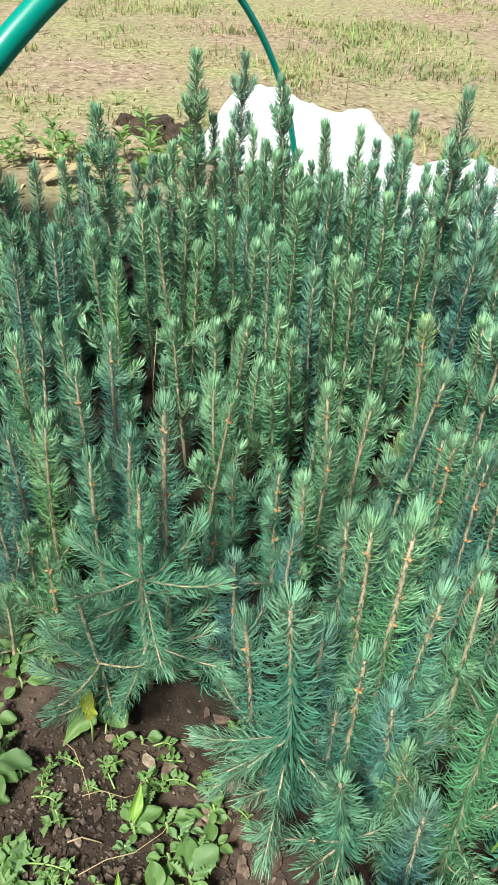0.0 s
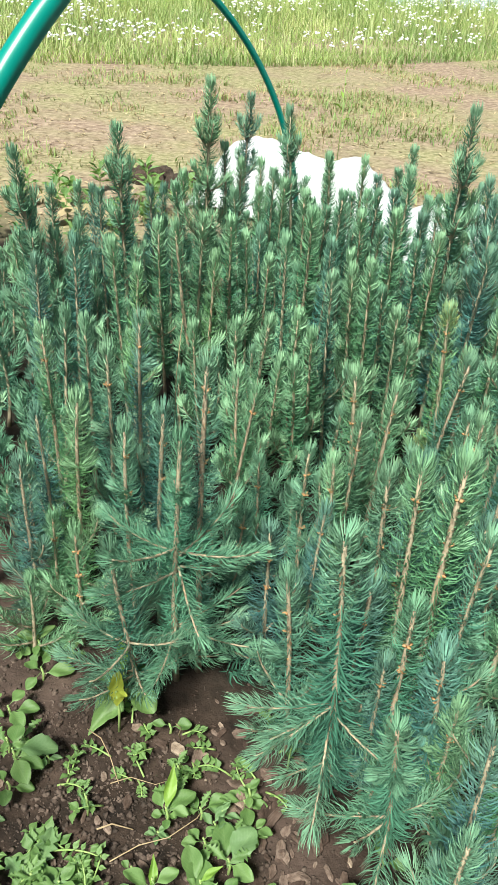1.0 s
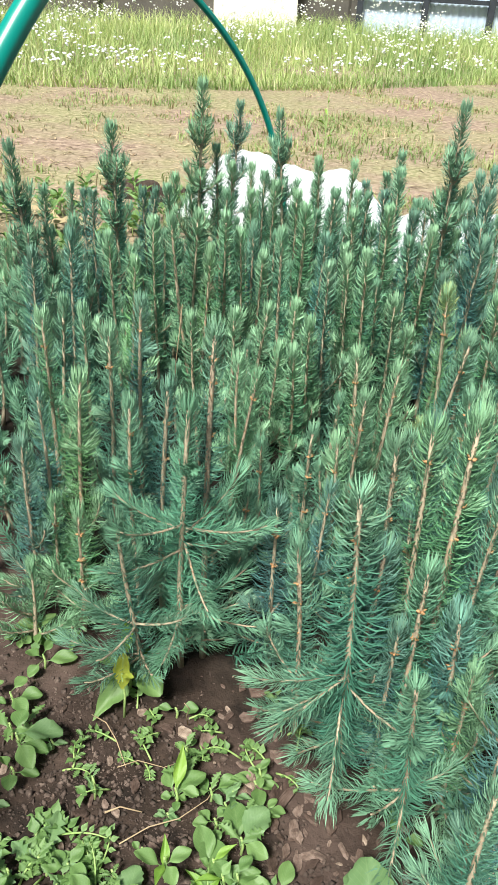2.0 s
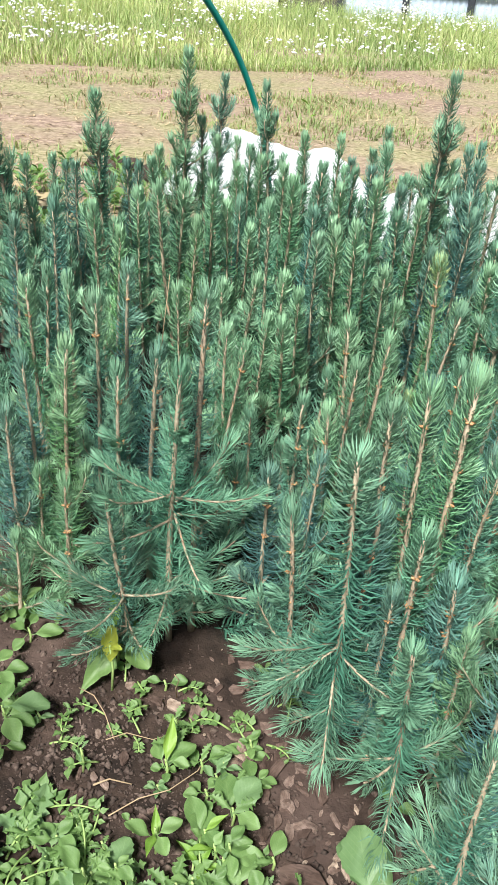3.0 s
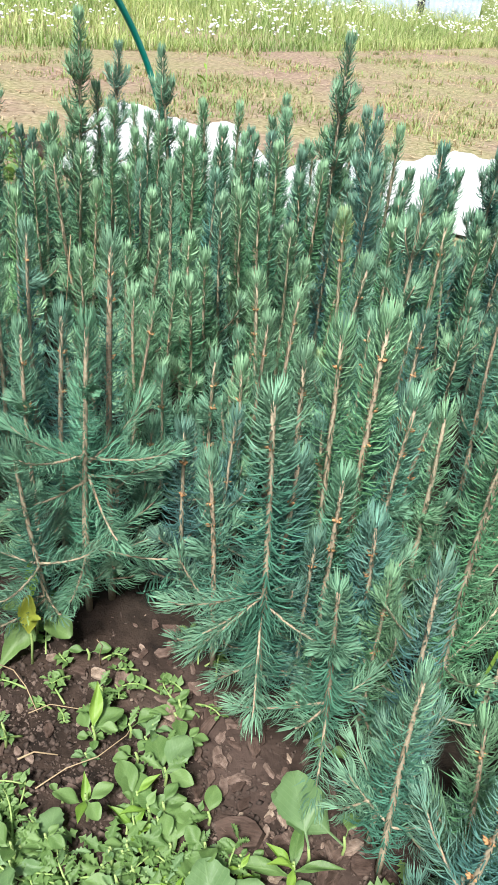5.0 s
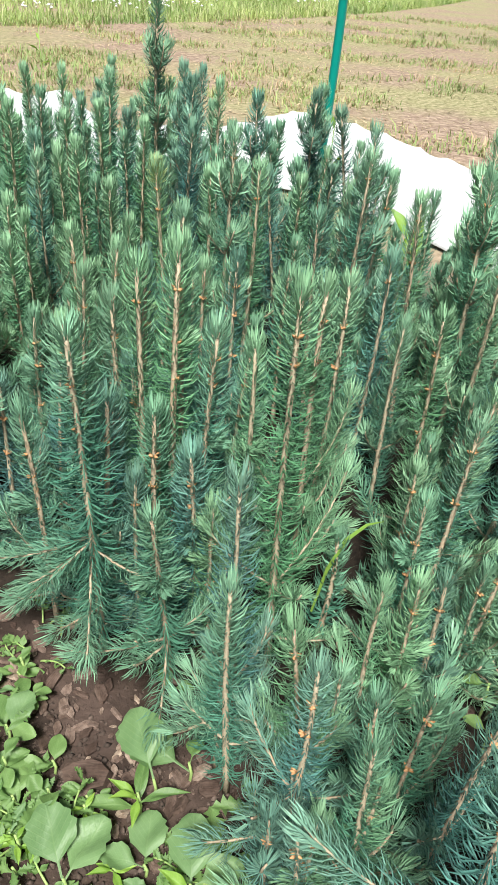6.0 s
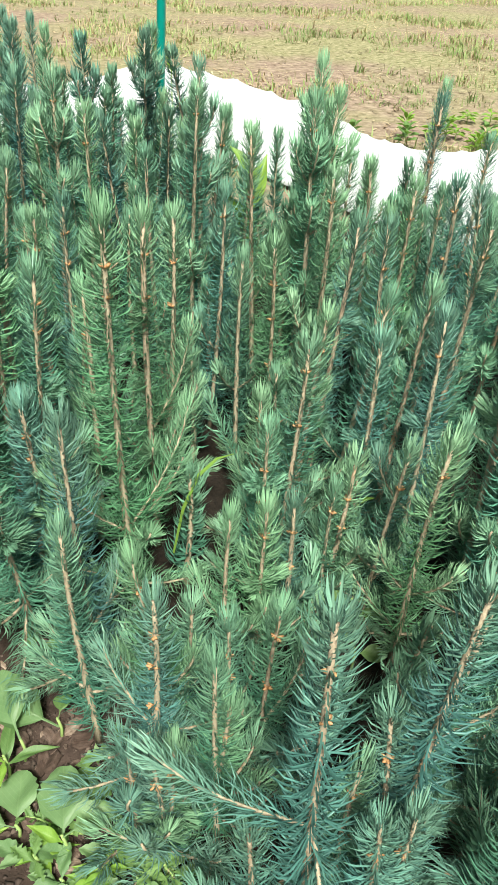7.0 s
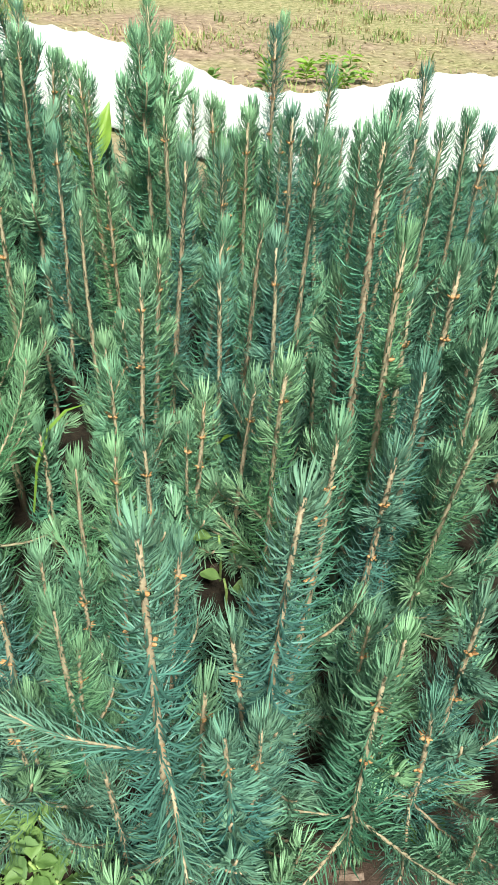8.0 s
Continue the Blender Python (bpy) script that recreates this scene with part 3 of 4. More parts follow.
spruce(-0.211, 0.918, 0.282)
spruce(-0.264, 0.936, 0.279)
spruce(0.012, 0.936, 0.292)
spruce(0.235, 0.941, 0.239)
spruce(-0.133, 0.950, 0.300)
spruce(0.277, 0.950, 0.349)
spruce(0.458, 0.957, 0.319)
spruce(-0.081, 0.963, 0.255, "lime")
spruce(-0.340, 0.971, 0.375)
spruce(0.104, 0.985, 0.259)
spruce(0.077, 0.995, 0.269)
spruce(-0.335, 1.000, 0.292)
spruce(-0.062, 1.004, 0.290)
spruce(-0.307, 1.011, 0.259)
spruce(-0.101, 1.020, 0.289)
spruce(0.246, 1.025, 0.442)
spruce(-0.041, 1.029, 0.262)
spruce(-0.276, 1.029, 0.269)
spruce(0.285, 1.030, 0.353)
spruce(0.049, 1.030, 0.300)
spruce(-0.006, 1.040, 0.226)
spruce(-0.166, 1.043, 0.269)
spruce(0.253, 1.046, 0.364)
spruce(-0.347, 1.056, 0.279)
spruce(0.172, 1.058, 0.295)
spruce(-0.227, 1.089, 0.385)
spruce(-0.020, 1.093, 0.251)
spruce(0.224, 1.123, 0.271)
spruce(0.136, 1.150, 0.264)
spruce(-0.104, 1.212, 0.43)
spruce(0.219, 1.233, 0.309)
spruce(0.377, 1.254, 0.317)
spruce(0.222, 1.263, 0.304)
spruce(-0.083, 1.267, 0.326)
spruce(-0.319, 1.348, 0.224)
spruce(-0.021, 1.360, 0.281)
spruce(0.032, 1.490, 0.312)
spruce(-0.045, 1.538, 0.356)
spruce(0.020, 1.302, 0.380)
spruce(0.100, 1.120, 0.300)
spruce(0.156, 1.331, 0.300)
spruce(0.256, 1.426, 0.300)
spruce(0.335, 1.236, 0.290)
spruce(0.348, 1.097, 0.290)
spruce(0.219, 0.976, 0.290)
spruce(0.045, 1.148, 0.290)
spruce(0.453, 0.930, 0.345)
spruce(0.431, 0.900, 0.342)
spruce(0.459, 0.880, 0.326)
spruce(-0.153, 1.301, 0.270)
spruce(-0.122, 1.226, 0.270)
spruce(-0.163, 1.267, 0.260)
spruce(-0.056, 1.314, 0.290)
spruce(0.000, 1.303, 0.280)
spruce(-0.064, 1.214, 0.270)
spruce(0.056, 1.257, 0.260)
spruce(0.100, 1.390, 0.290)
spruce(0.119, 1.219, 0.250)
spruce(0.069, 1.178, 0.250)
spruce(0.154, 1.242, 0.270)
spruce(0.199, 1.248, 0.270)
spruce(0.251, 1.206, 0.270)
spruce(-0.197, 1.197, 0.270)
spruce(-0.233, 1.209, 0.290)
spruce(-0.110, 1.341, 0.270)
spruce(-0.024, 1.219, 0.270)
spruce(0.019, 1.276, 0.270)
spruce(-0.280, 1.214, 0.260)
spruce(-0.349, 1.177, 0.270)
spruce(-0.313, 1.206, 0.270)
spruce(0.401, 0.701, 0.270)
spruce(0.457, 0.900, 0.270)
spruce(0.470, 0.667, 0.270)
spruce(0.507, 0.616, 0.270)
spruce(0.512, 0.448, 0.260)
spruce(0.338, 0.811, 0.270)
spruce(0.387, 0.643, 0.330)
spruce(0.426, 0.596, 0.300)
spruce(0.500, 0.418, 0.290)
spruce(0.566, 0.403, 0.280)
spruce(0.579, 0.355, 0.280)
spruce(0.624, 0.330, 0.280)

spruce(0.179, 0.735, 0.130, "gold", fine=True)

# The rest of the bed, between and behind those above.
BED = [(-0.95, 1.2), (-0.42, 0.66), (-0.27, 0.54), (-0.15, 0.475), (0.0, 0.385), (0.07, 0.30), (0.115, 0.19), (0.155, 0.10), (0.2, 0.02), (0.3, -0.06), (0.62, -0.4), (1.25, 0.2), (1.0, 0.5), (0.84, 0.76), (0.69, 0.94), (0.56, 1.1), (0.47, 1.3), (0.28, 1.46), (0.08, 1.60), (-0.1, 1.60), (-0.25, 1.42), (-0.42, 1.36), (-0.8, 1.6)]


def inside(x, y, ring):
    hit = False
    for (ax, ay), (bx, by) in zip(ring, ring[1:] + ring[:1]):
        if (ay > y) != (by > y) and x < (bx - ax) * (y - ay) / (by - ay) + ax:
            hit = not hit
    return hit


def fill_bed():
    """Lower seedlings between the others; further along the bed, out of reach, they are one mass."""
    outer = []
    for _ in range(16000):
        x, y = luck.uniform(-0.95, 1.25), luck.uniform(-0.4, 1.6)
        if not inside(x, y, BED) or math.hypot(x - 0.33, y - 0.2) < 0.07:
            continue
        near = sorted((math.hypot(x - px, y - py), ph) for px, py, ph in PLANTED)[:4]
        if near[0][0] < (0.050 if y < 0.9 else 0.043 if y < 1.1 else 0.035):
            continue
        h = min(0.33, sum(ph for _, ph in near) / len(near) * (luck.uniform(0.45, 0.7) if 0.72 * x + 0.69 * y < 0.72 else luck.uniform(0.5, 0.76) if y < 0.95 and x < 0.25 else luck.uniform(0.58, 0.86) + (0.05 if x > 0.4 else 0.12 if x > 0.08 else 0.0)))
        if -0.17 - 0.27 * y < x < 0.12 + 1.35 * (y + 0.155) and len(PLANTED) < 300 + len(outer):
            spruce(x, y, h)
        else:
            outer.append((x, y, max(0.08, h)))
            PLANTED.append(outer[-1])
    mass, stems = [], []
    for x, y, h in outer:
        rng = np.random.default_rng(int(1000 * abs(x) + 77 * y * y))
        line = centre_line(rng, h, 0.006) + (x, y, 0)
        stems.append(tube(line, np.linspace(0.0034, 0.0014, len(line)), 5))
        mass.append(needle_geometry(rng, line, 0.025, 18, 0.0205, 0.00085, False, 0))
    thing("spruce_stems", Matrix(), "slender stems of further seedlings filling the bed", "seedlings", kind="stuff", data=mesh_of("spruce_stems", *join_geometry(stems), BARK))
    # Low shoots that close the floor of the bed.
    low = []
    for _ in range(9000):
        x, y = luck.uniform(-0.6, 1.0), luck.uniform(-0.2, 1.2)
        if inside(x, y, BED) and inside(x - 0.03, y - 0.03, BED) and math.hypot(x - 0.33, y - 0.2) > 0.075 and all(abs(x - a) + abs(y - b) > 0.055 for a, b in low):
            low.append((x, y))
    for x, y in low:
        rng = np.random.default_rng(int(5000 * abs(x) + 311 * y * y))
        t = np.linspace(0, 1, 6)[:, None]
        tip = np.array([rng.normal(0, 0.045), rng.normal(0, 0.045), rng.uniform(0.04, 0.085)])
        line = np.array([x, y, 0.015]) + t * tip
        mass.append(needle_geometry(rng, line, 0.01, 14, 0.021, 0.0007, False, 0, 0.4))
    verts, faces = join_geometry([m[:2] for m in mass])
    rest = thing("spruce_bed", Matrix(), "low spruce shoots and further seedlings filling the bed", "seedlings", kind="stuff", data=mesh_of("spruce_bed", verts, faces, NEEDLE, True, np.concatenate([m[2] for m in mass])))
    rest.color = (*TONES["teal"], 0.5)


fill_bed()


# ---- ground ----
def soil_height(x, y):
    v = Vector((x, y, 0))
    far = min(1.0, max(0.0, (0.72 * x + 0.69 * y - 1.3) / 0.5))
    away = max(abs(x - 0.1) - 1.1, abs(y - 0.7) - 1.3, 0.0)
    near, middle = max(0.0, 1 - 6 * away), max(0.0, 1 - 2.2 * away)
    return near * (0.0022 * noise.noise(v * 11) + (0.0018 + 0.004 * far) * noise.noise(v * 31)) + 0.003 * noise.noise(v * 1.7) + 0.010 * far * middle * noise.noise(v * 4)


def ground():
    def axis(mid, inner, outer, n_in, n_out):
        core = np.linspace(-inner, inner, n_in)
        rim = inner + (outer - inner) * (np.linspace(0, 1, n_out)[1:] ** 4)
        return mid + np.concatenate([-rim[::-1], core, rim])

    xs, ys = axis(0.1, 1.1, 90, 170, 60), axis(0.7, 1.3, 90, 200, 60)
    verts = []
    for y in ys:
        for x in xs:
            verts.append((x, y, soil_height(x, y)))
    n = len(xs)
    faces = [[j * n + i, j * n + i + 1, (j + 1) * n + i + 1, (j + 1) * n + i] for j in range(len(ys) - 1) for i in range(n - 1)]
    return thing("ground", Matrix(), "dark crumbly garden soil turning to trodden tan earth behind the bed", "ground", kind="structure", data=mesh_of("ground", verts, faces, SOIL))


ground()


# ---- tunnel hoops ----
def hoop(x, y, turn, a, b, power, far_power=None, side=0.0, along=0.0):
    """A pipe bow over the bed: its far foot at x, y, its plane turned from the x axis, half span a and height b; the far leg may stand steeper and be pushed aside."""
    pts = []
    for t in np.linspace(0, math.pi, 121):
        c, up = math.cos(t), max(0.0, math.sin(t))
        bend = 2 / (far_power if far_power and c > 0 else power)
        z = b * up**bend
        push = 1 - z / b if c > 0 else 0.0
        pts.append((a * math.copysign(abs(c) ** bend, c) - a + along * push, side * push, z))
    pts = [(pts[0][0], pts[0][1], -0.08), *pts, (pts[-1][0], 0, -0.08)]
    v, f = tube(pts, [0.0062] * len(pts), 20)
    return thing("tunnel_hoop", pose(x, y, 0, 0, 0, turn), "glossy dark green plastic pipe hoop arching over the seedling bed", "hoop", "hoops of the low tunnel", data=mesh_of("tunnel_hoop", v, f, PIPE))


hoop(0.072, 1.682, 42.3, 0.681, 0.657, 2.04)
hoop(0.505, 0.986, 43.9, 0.529, 0.702, 2.655, 5.0, 0.02, -0.02)


# ---- white fleece ----
def fleece():
    """The cover, thrown back and lying in a rumpled ridge behind the bed."""
    crest = [(-0.13, 2.12, 0.02), (-0.10, 2.17, 0.11), (-0.02, 2.15, 0.14), (0.08, 2.06, 0.13), (0.17, 2.0, 0.12), (0.24, 1.98, 0.14), (0.27, 1.86, 0.11), (0.33, 1.75, 0.08), (0.42, 1.76, 0.11), (0.5, 1.68, 0.10), (0.65, 1.76, 0.12), (0.77, 1.83, 0.13), (0.86, 1.74, 0.13), (0.93, 1.55, 0.12), (0.98, 1.35, 0.12), (1.0, 1.15, 0.10), (1.07, 1.02, 0.11), (1.2, 0.955, 0.11), (1.36, 0.95, 0.13), (1.5, 0.9, 0.12), (1.8, 0.7, 0.12), (2.2, 0.3, 0.11)]
    knots = np.array(crest)
    t = np.linspace(0, len(knots) - 1, 420)
    base = np.arange(len(knots))
    line = np.stack([np.interp(t, base, knots[:, k]) for k in range(3)], 1)
    for _ in range(25):
        line[1:-1] = (line[:-2] + 2 * line[1:-1] + line[2:]) / 4
    verts, m = [], 40
    for i, (x, y, z) in enumerate(line):
        for j in range(m):
            s = -1 + 2 * j / (m - 1)
            px, py = (x + 0.09 * s, y + 0.18 * s) if s < 0 else (x + 0.05 * s, y + 0.10 * s)
            fall = max(0.0, 1 - abs(s) ** (1.25 if s < 0 else 2))
            v = Vector((px, py, 0))
            fold = 0.012 * noise.noise(v * 5) + 0.004 * noise.noise(v * 13 + Vector((4, 0, 0)))
            crease = 0.006 * (1 - abs(noise.noise(Vector((px * 16 - py * 9, py * 5 + px * 4, 2))))) ** 4
            verts.append((px, py, 0.010 + z * fall + (fold + crease) * (0.25 + fall)))
    faces = [[i * m + j, i * m + j + 1, (i + 1) * m + j + 1, (i + 1) * m + j] for i in range(len(line) - 1) for j in range(m - 1)]
    ob = thing("fleece_cover", Matrix(), "white woven garden fleece lying rumpled on the soil behind the seedlings", "cover", data=mesh_of("fleece_cover", verts, faces, FLEECE))
    solid = ob.modifiers.new("thickness", "SOLIDIFY")
    solid.thickness = 0.0015
    return ob


fleece()


# ---- weeds ----
def leaf_mesh(name, profile, wave, lobes, fold, mat, droop=0.25):
    """A leaf along x, one long: half widths along it, lobed edge, folded along the rib."""
    rows, cols = 15, 7
    verts = []
    for i in range(rows):
        t = i / (rows - 1)
        half = float(np.interp(t, np.linspace(0, 1, len(profile)), profile))
        cut = 1 + lobes[1] * math.sin(t * lobes[0] * math.pi) if t > 0.3 else 1.0
        for j in range(cols):
            s = -1 + 2 * j / (cols - 1)
            lip = cut if abs(s) > 0.5 else 1.0
            z = -droop * t * t + 0.35 * droop * t + fold * abs(s) * half + wave * half * math.sin(7 * t + 3 * s)
            verts.append((t, s * half * lip, z))
    faces = [[i * cols + j, i * cols + j + 1, (i + 1) * cols + j + 1, (i + 1) * cols + j] for i in range(rows - 1) for j in range(cols - 1)]
    return mesh_of(name, verts, faces, mat)


LEAVES = {
    "ovate": leaf_mesh("leaf", [0.012, 0.016, 0.02, 0.16, 0.27, 0.31, 0.31, 0.27, 0.20, 0.04], 0.15, (0, 0), 0.14, LEAF),
    "round": leaf_mesh("leaf", [0.012, 0.014, 0.016, 0.018, 0.20, 0.31, 0.34, 0.32, 0.25, 0.06], 0.18, (14, 0.05), 0.2, LEAF),
    "pointed": leaf_mesh("leaf", [0.012, 0.015, 0.20, 0.31, 0.30, 0.25, 0.18, 0.12, 0.06, 0.01], 0.2, (18, 0.07), 0.3, LEAF, 0.45),
    "lance": leaf_mesh("leaf", [0.015, 0.03, 0.09, 0.135, 0.15, 0.145, 0.12, 0.085, 0.045, 0.006], 0.2, (0, 0), 0.4, LEAF, 0.35),
    "fresh": leaf_mesh("leaf", [0.015, 0.03, 0.10, 0.16, 0.18, 0.17, 0.14, 0.09, 0.045, 0.006], 0.2, (0, 0), 0.4, PALE_LEAF, 0.2),
    "lobed": leaf_mesh("leaf", [0.012, 0.02, 0.05, 0.09, 0.12, 0.15, 0.17, 0.17, 0.12, 0.02], 0.25, (13, 0.5), 0.15, DULL_LEAF),
    "broad": leaf_mesh("leaf", [0.014, 0.018, 0.022, 0.2, 0.33, 0.38, 0.37, 0.32, 0.24, 0.1], 0.16, (16, 0.09), 0.12, DULL_LEAF, 0.2),
    "tiny": leaf_mesh("leaf", [0.03, 0.05, 0.2, 0.3, 0.32, 0.28, 0.2, 0.12, 0.06, 0.01], 0.1, (0, 0), 0.2, LEAF, 0.2),
    "dull": leaf_mesh("leaf", [0.012, 0.02, 0.10, 0.20, 0.26, 0.28, 0.26, 0.21, 0.14, 0.03], 0.22, (17, 0.12), 0.2, DULL_LEAF),
    "yellow": leaf_mesh("leaf", [0.02, 0.10, 0.20, 0.25, 0.27, 0.27, 0.26, 0.22, 0.16, 0.05], 0.2, (18, 0.06), 0.25, YELLOW_LEAF, 0.1),
    "cut": leaf_mesh("leaf", [0.02, 0.04, 0.10, 0.16, 0.20, 0.22, 0.21, 0.18, 0.12, 0.02], 0.2, (12, 0.6), 0.15, LEAF, 0.2),
}
wild = random.Random(5)
WEED_WORDS = {
    "ovate": "low broad-leaved weed with oval green leaves on the soil",
    "round": "low weed with round fresh green leaves on the soil",
    "pointed": "weed with large pointed bright green leaves",
    "lance": "weed with long lance-shaped green leaves",
    "fresh": "young weed with pale yellow-green leaves",
    "lobed": "flat rosette weed with lobed greyish green leaves",
    "broad": "weed with large dull green leaves with wavy edges",
    "tiny": "small creeping weed with tiny light green leaves",
    "dull": "low weed with dull grey-green toothed leaves",
    "yellow": "weed with a yellowing upright leaf beside the seedlings",
    "cut": "small weed with deeply cut green leaves",
}


def weed(x, y, height, leaves):
    """A weed rooted at x, y. leaves: kind, azimuth, length and rise in degrees, set up the stem in that order."""
    root = thing("weed", pose(x, y, soil_height(x, y)), WEED_WORDS[leaves[0][0]], "weed", "weeds along the bed")
    top = max(height, 0.006)
    line = [(0, 0, -0.01), (0.002, 0.001, top * 0.5), (0.0, 0.002, top)]
    part("stalk", mesh_of("stalk", *tube(line, [0.0014, 0.0012, 0.0009], 6), STALK), root)
    for k, (kind, azimuth, long, up) in enumerate(leaves):
        share = (k + 1) / len(leaves)
        m = pose(0, 0, top * (0.35 + 0.65 * share), 0, 0, azimuth + wild.gauss(0, 5)) @ pose(0, 0, 0, wild.gauss(0, 12), -up + wild.gauss(0, 4), 0)
        long *= 0.7
        part("leaf", LEAVES[kind], root, m @ Matrix.Diagonal((long, long * wild.uniform(0.75, 0.95), long, 1)))
    return root


def clump(x, y, kind, count, size, height, rise):
    """A bushy weed with leaves all round."""
    return weed(x, y, height, [(kind, k * 137.5, size * wild.uniform(0.7, 1.1), rise * (0.5 + k / count)) for k in range(count)])


def creeper(x, y, reach, count, kind="tiny", size=0.013, bearing=None):
    """A creeping stem with small leaves in pairs."""
    turn = wild.uniform(0, 360) if bearing is None else bearing
    root = thing("creeping_weed", pose(x, y, soil_height(x, y) + 0.002, 0, 0, turn), WEED_WORDS[kind], "weed", "weeds along the bed")
    t = np.linspace(0, 1, 7)
    bow, lift = wild.uniform(-0.3, 0.3), wild.uniform(0.15, 0.4)
    line = np.stack([t * reach, bow * reach * np.sin(t * 2), lift * reach * np.sin(t * 1.9)], 1)
    part("stalk", mesh_of("stalk", *tube(line, np.linspace(0.001, 0.0006, 7), 5), STALK), root)
    for k in range(count):
        s = 0.15 + 0.85 * (k // 2 + 1) / (count / 2)
        p = [float(np.interp(s, t, line[:, i])) for i in range(3)]
        long = size * wild.uniform(0.7, 1.25)
        m = pose(*p, 0, 0, (70 if k % 2 else -70) + wild.gauss(0, 22)) @ pose(0, 0, 0, wild.gauss(0, 15), -20 + wild.gauss(0, 15), 0)
        part("leaf", LEAVES[kind], root, m @ Matrix.Diagonal((long, long, long, 1)))
    return root


# By the front edge of the bed.
weed(-0.135, 0.437, 0.05, [("pointed", 243, 0.07, -4), ("round", 330, 0.06, 6), ("ovate", 165, 0.04, 12), ("round", 20, 0.036, 10), ("fresh", 95, 0.05, 66)])
weed(-0.221, 0.463, 0.018, [("ovate", 4, 0.046, 12), ("round", 245, 0.03, 8), ("ovate", 150, 0.03, 14), ("round", 70, 0.024, 16)])
weed(-0.222, 0.366, 0.028, [("ovate", 28, 0.044, 14), ("ovate", -18, 0.042, 6), ("ovate", -55, 0.044, 4), ("round", 80, 0.036, 20), ("broad", 6, 0.056, 2)])
weed(-0.24, 0.415, 0.02, [("round", 15, 0.04, 10), ("ovate", -40, 0.036, 8), ("round", 60, 0.03, 14)])
weed(-0.09, 0.408, 0.012, [("round", 8, 0.03, 14), ("ovate", 165, 0.022, 10)])
weed(-0.084, 0.32, 0.024, [("lance", 58, 0.042, 24), ("round", 112, 0.034, 22), ("ovate", 35, 0.042, 20), ("fresh", 85, 0.052, 34), ("round", -12, 0.028, 12)])
weed(-0.056, 0.326, 0.016, [("round", 125, 0.022, 18), ("round", 28, 0.038, 16), ("cut", 70, 0.026, 24), ("cut", 200, 0.026, 8)])
weed(-0.031, 0.282, 0.02, [("ovate", 98, 0.052, 14), ("broad", 66, 0.05, 16), ("cut", 18, 0.03, 18), ("ovate", -45, 0.036, 10), ("cut", 160, 0.03, 14)])
weed(-0.045, 0.252, 0.024, [("ovate", 108, 0.054, 16), ("ovate", 8, 0.042, 12), ("ovate", -58, 0.046, 6), ("fresh", 200, 0.032, 24), ("tiny", 60, 0.018, 30)])
weed(-0.088, 0.26, 0.03, [("fresh", 92, 0.036, 40), ("ovate", 162, 0.036, 18), ("ovate", 22, 0.032, 18), ("fresh", 250, 0.034, 22), ("round", 300, 0.03, 12)])
weed(-0.002, 0.247, 0.014, [("ovate", 78, 0.034, 12), ("cut", 190, 0.024, 14)])
weed(-0.178, 0.263, 0.008, [("lobed", 86, 0.066, 8), ("lobed", 28, 0.048, 8), ("lobed", 150, 0.05, 10), ("lobed", -30, 0.045, 6)])
weed(-0.144, 0.228, 0.008, [("lobed", 62, 0.06, 10), ("broad", 22, 0.05, 12), ("lobed", 128, 0.06, 8), ("lobed", 180, 0.05, 6)])
weed(-0.115, 0.237, 0.012, [("broad", 80, 0.044, 14), ("cut", 20, 0.034, 16), ("cut", 150, 0.03, 16)])
weed(0.089, 0.213, 0.024, [("broad", 135, 0.085, 12), ("round", 60, 0.03, 14)])
weed(0.062, 0.208, 0.026, [("broad", 92, 0.075, 22)])
weed(0.093, 0.291, 0.01, [("ovate", 100, 0.032, 40), ("round", -30, 0.028, 12)])
weed(0.049, 0.197, 0.03, [("lance", 160, 0.066, 6), ("lance", 72, 0.056, 14), ("lance", 4, 0.05, 18), ("fresh", 138, 0.036, 46), ("fresh", 250, 0.03, 18), ("fresh", 190, 0.032, 36)])
weed(0.045, 0.158, 0.012, [("broad", 72, 0.056, 12), ("broad", 150, 0.045, 10)])
weed(-0.006, 0.161, 0.02, [("broad", 52, 0.064, 24), ("broad", 96, 0.066, 26)])
weed(0.068, 0.131, 0.026, [("broad", 70, 0.07, 24), ("fresh", 150, 0.036, 38), ("broad", 10, 0.05, 14)])
weed(0.092, 0.152, 0.012, [("cut", 82, 0.05, 14), ("cut", 20, 0.034, 14), ("lobed", 150, 0.04, 10)])
weed(0.128, 0.179, 0.01, [("cut", 172, 0.046, 10), ("cut", 100, 0.03, 14)])
weed(0.12, 0.136, 0.01, [("cut", 130, 0.03, 16), ("cut", 40, 0.026, 16), ("cut", 250, 0.026, 10)])
weed(-0.052, 0.265, 0.02, [("ovate", 110, 0.046, 16), ("ovate", -30, 0.05, 8), ("fresh", 30, 0.03, 24)])
weed(-0.031, 0.224, 0.02, [("ovate", 60, 0.05, 14), ("ovate", -60, 0.046, 8), ("cut", 160, 0.034, 14)])
weed(-0.072, 0.228, 0.012, [("cut", 80, 0.036, 20), ("cut", 10, 0.034, 16), ("cut", 150, 0.034, 16)])
weed(-0.065, 0.202, 0.012, [("cut", 60, 0.036, 20), ("round", 160, 0.034, 14), ("cut", -20, 0.034, 10)])
weed(-0.02, 0.193, 0.012, [("cut", 90, 0.034, 18), ("round", 20, 0.03, 14)])
weed(0.101, 0.091, 0.02, [("ovate", 160, 0.05, 14), ("ovate", 80, 0.04, 18), ("ovate", 20, 0.036, 14)])
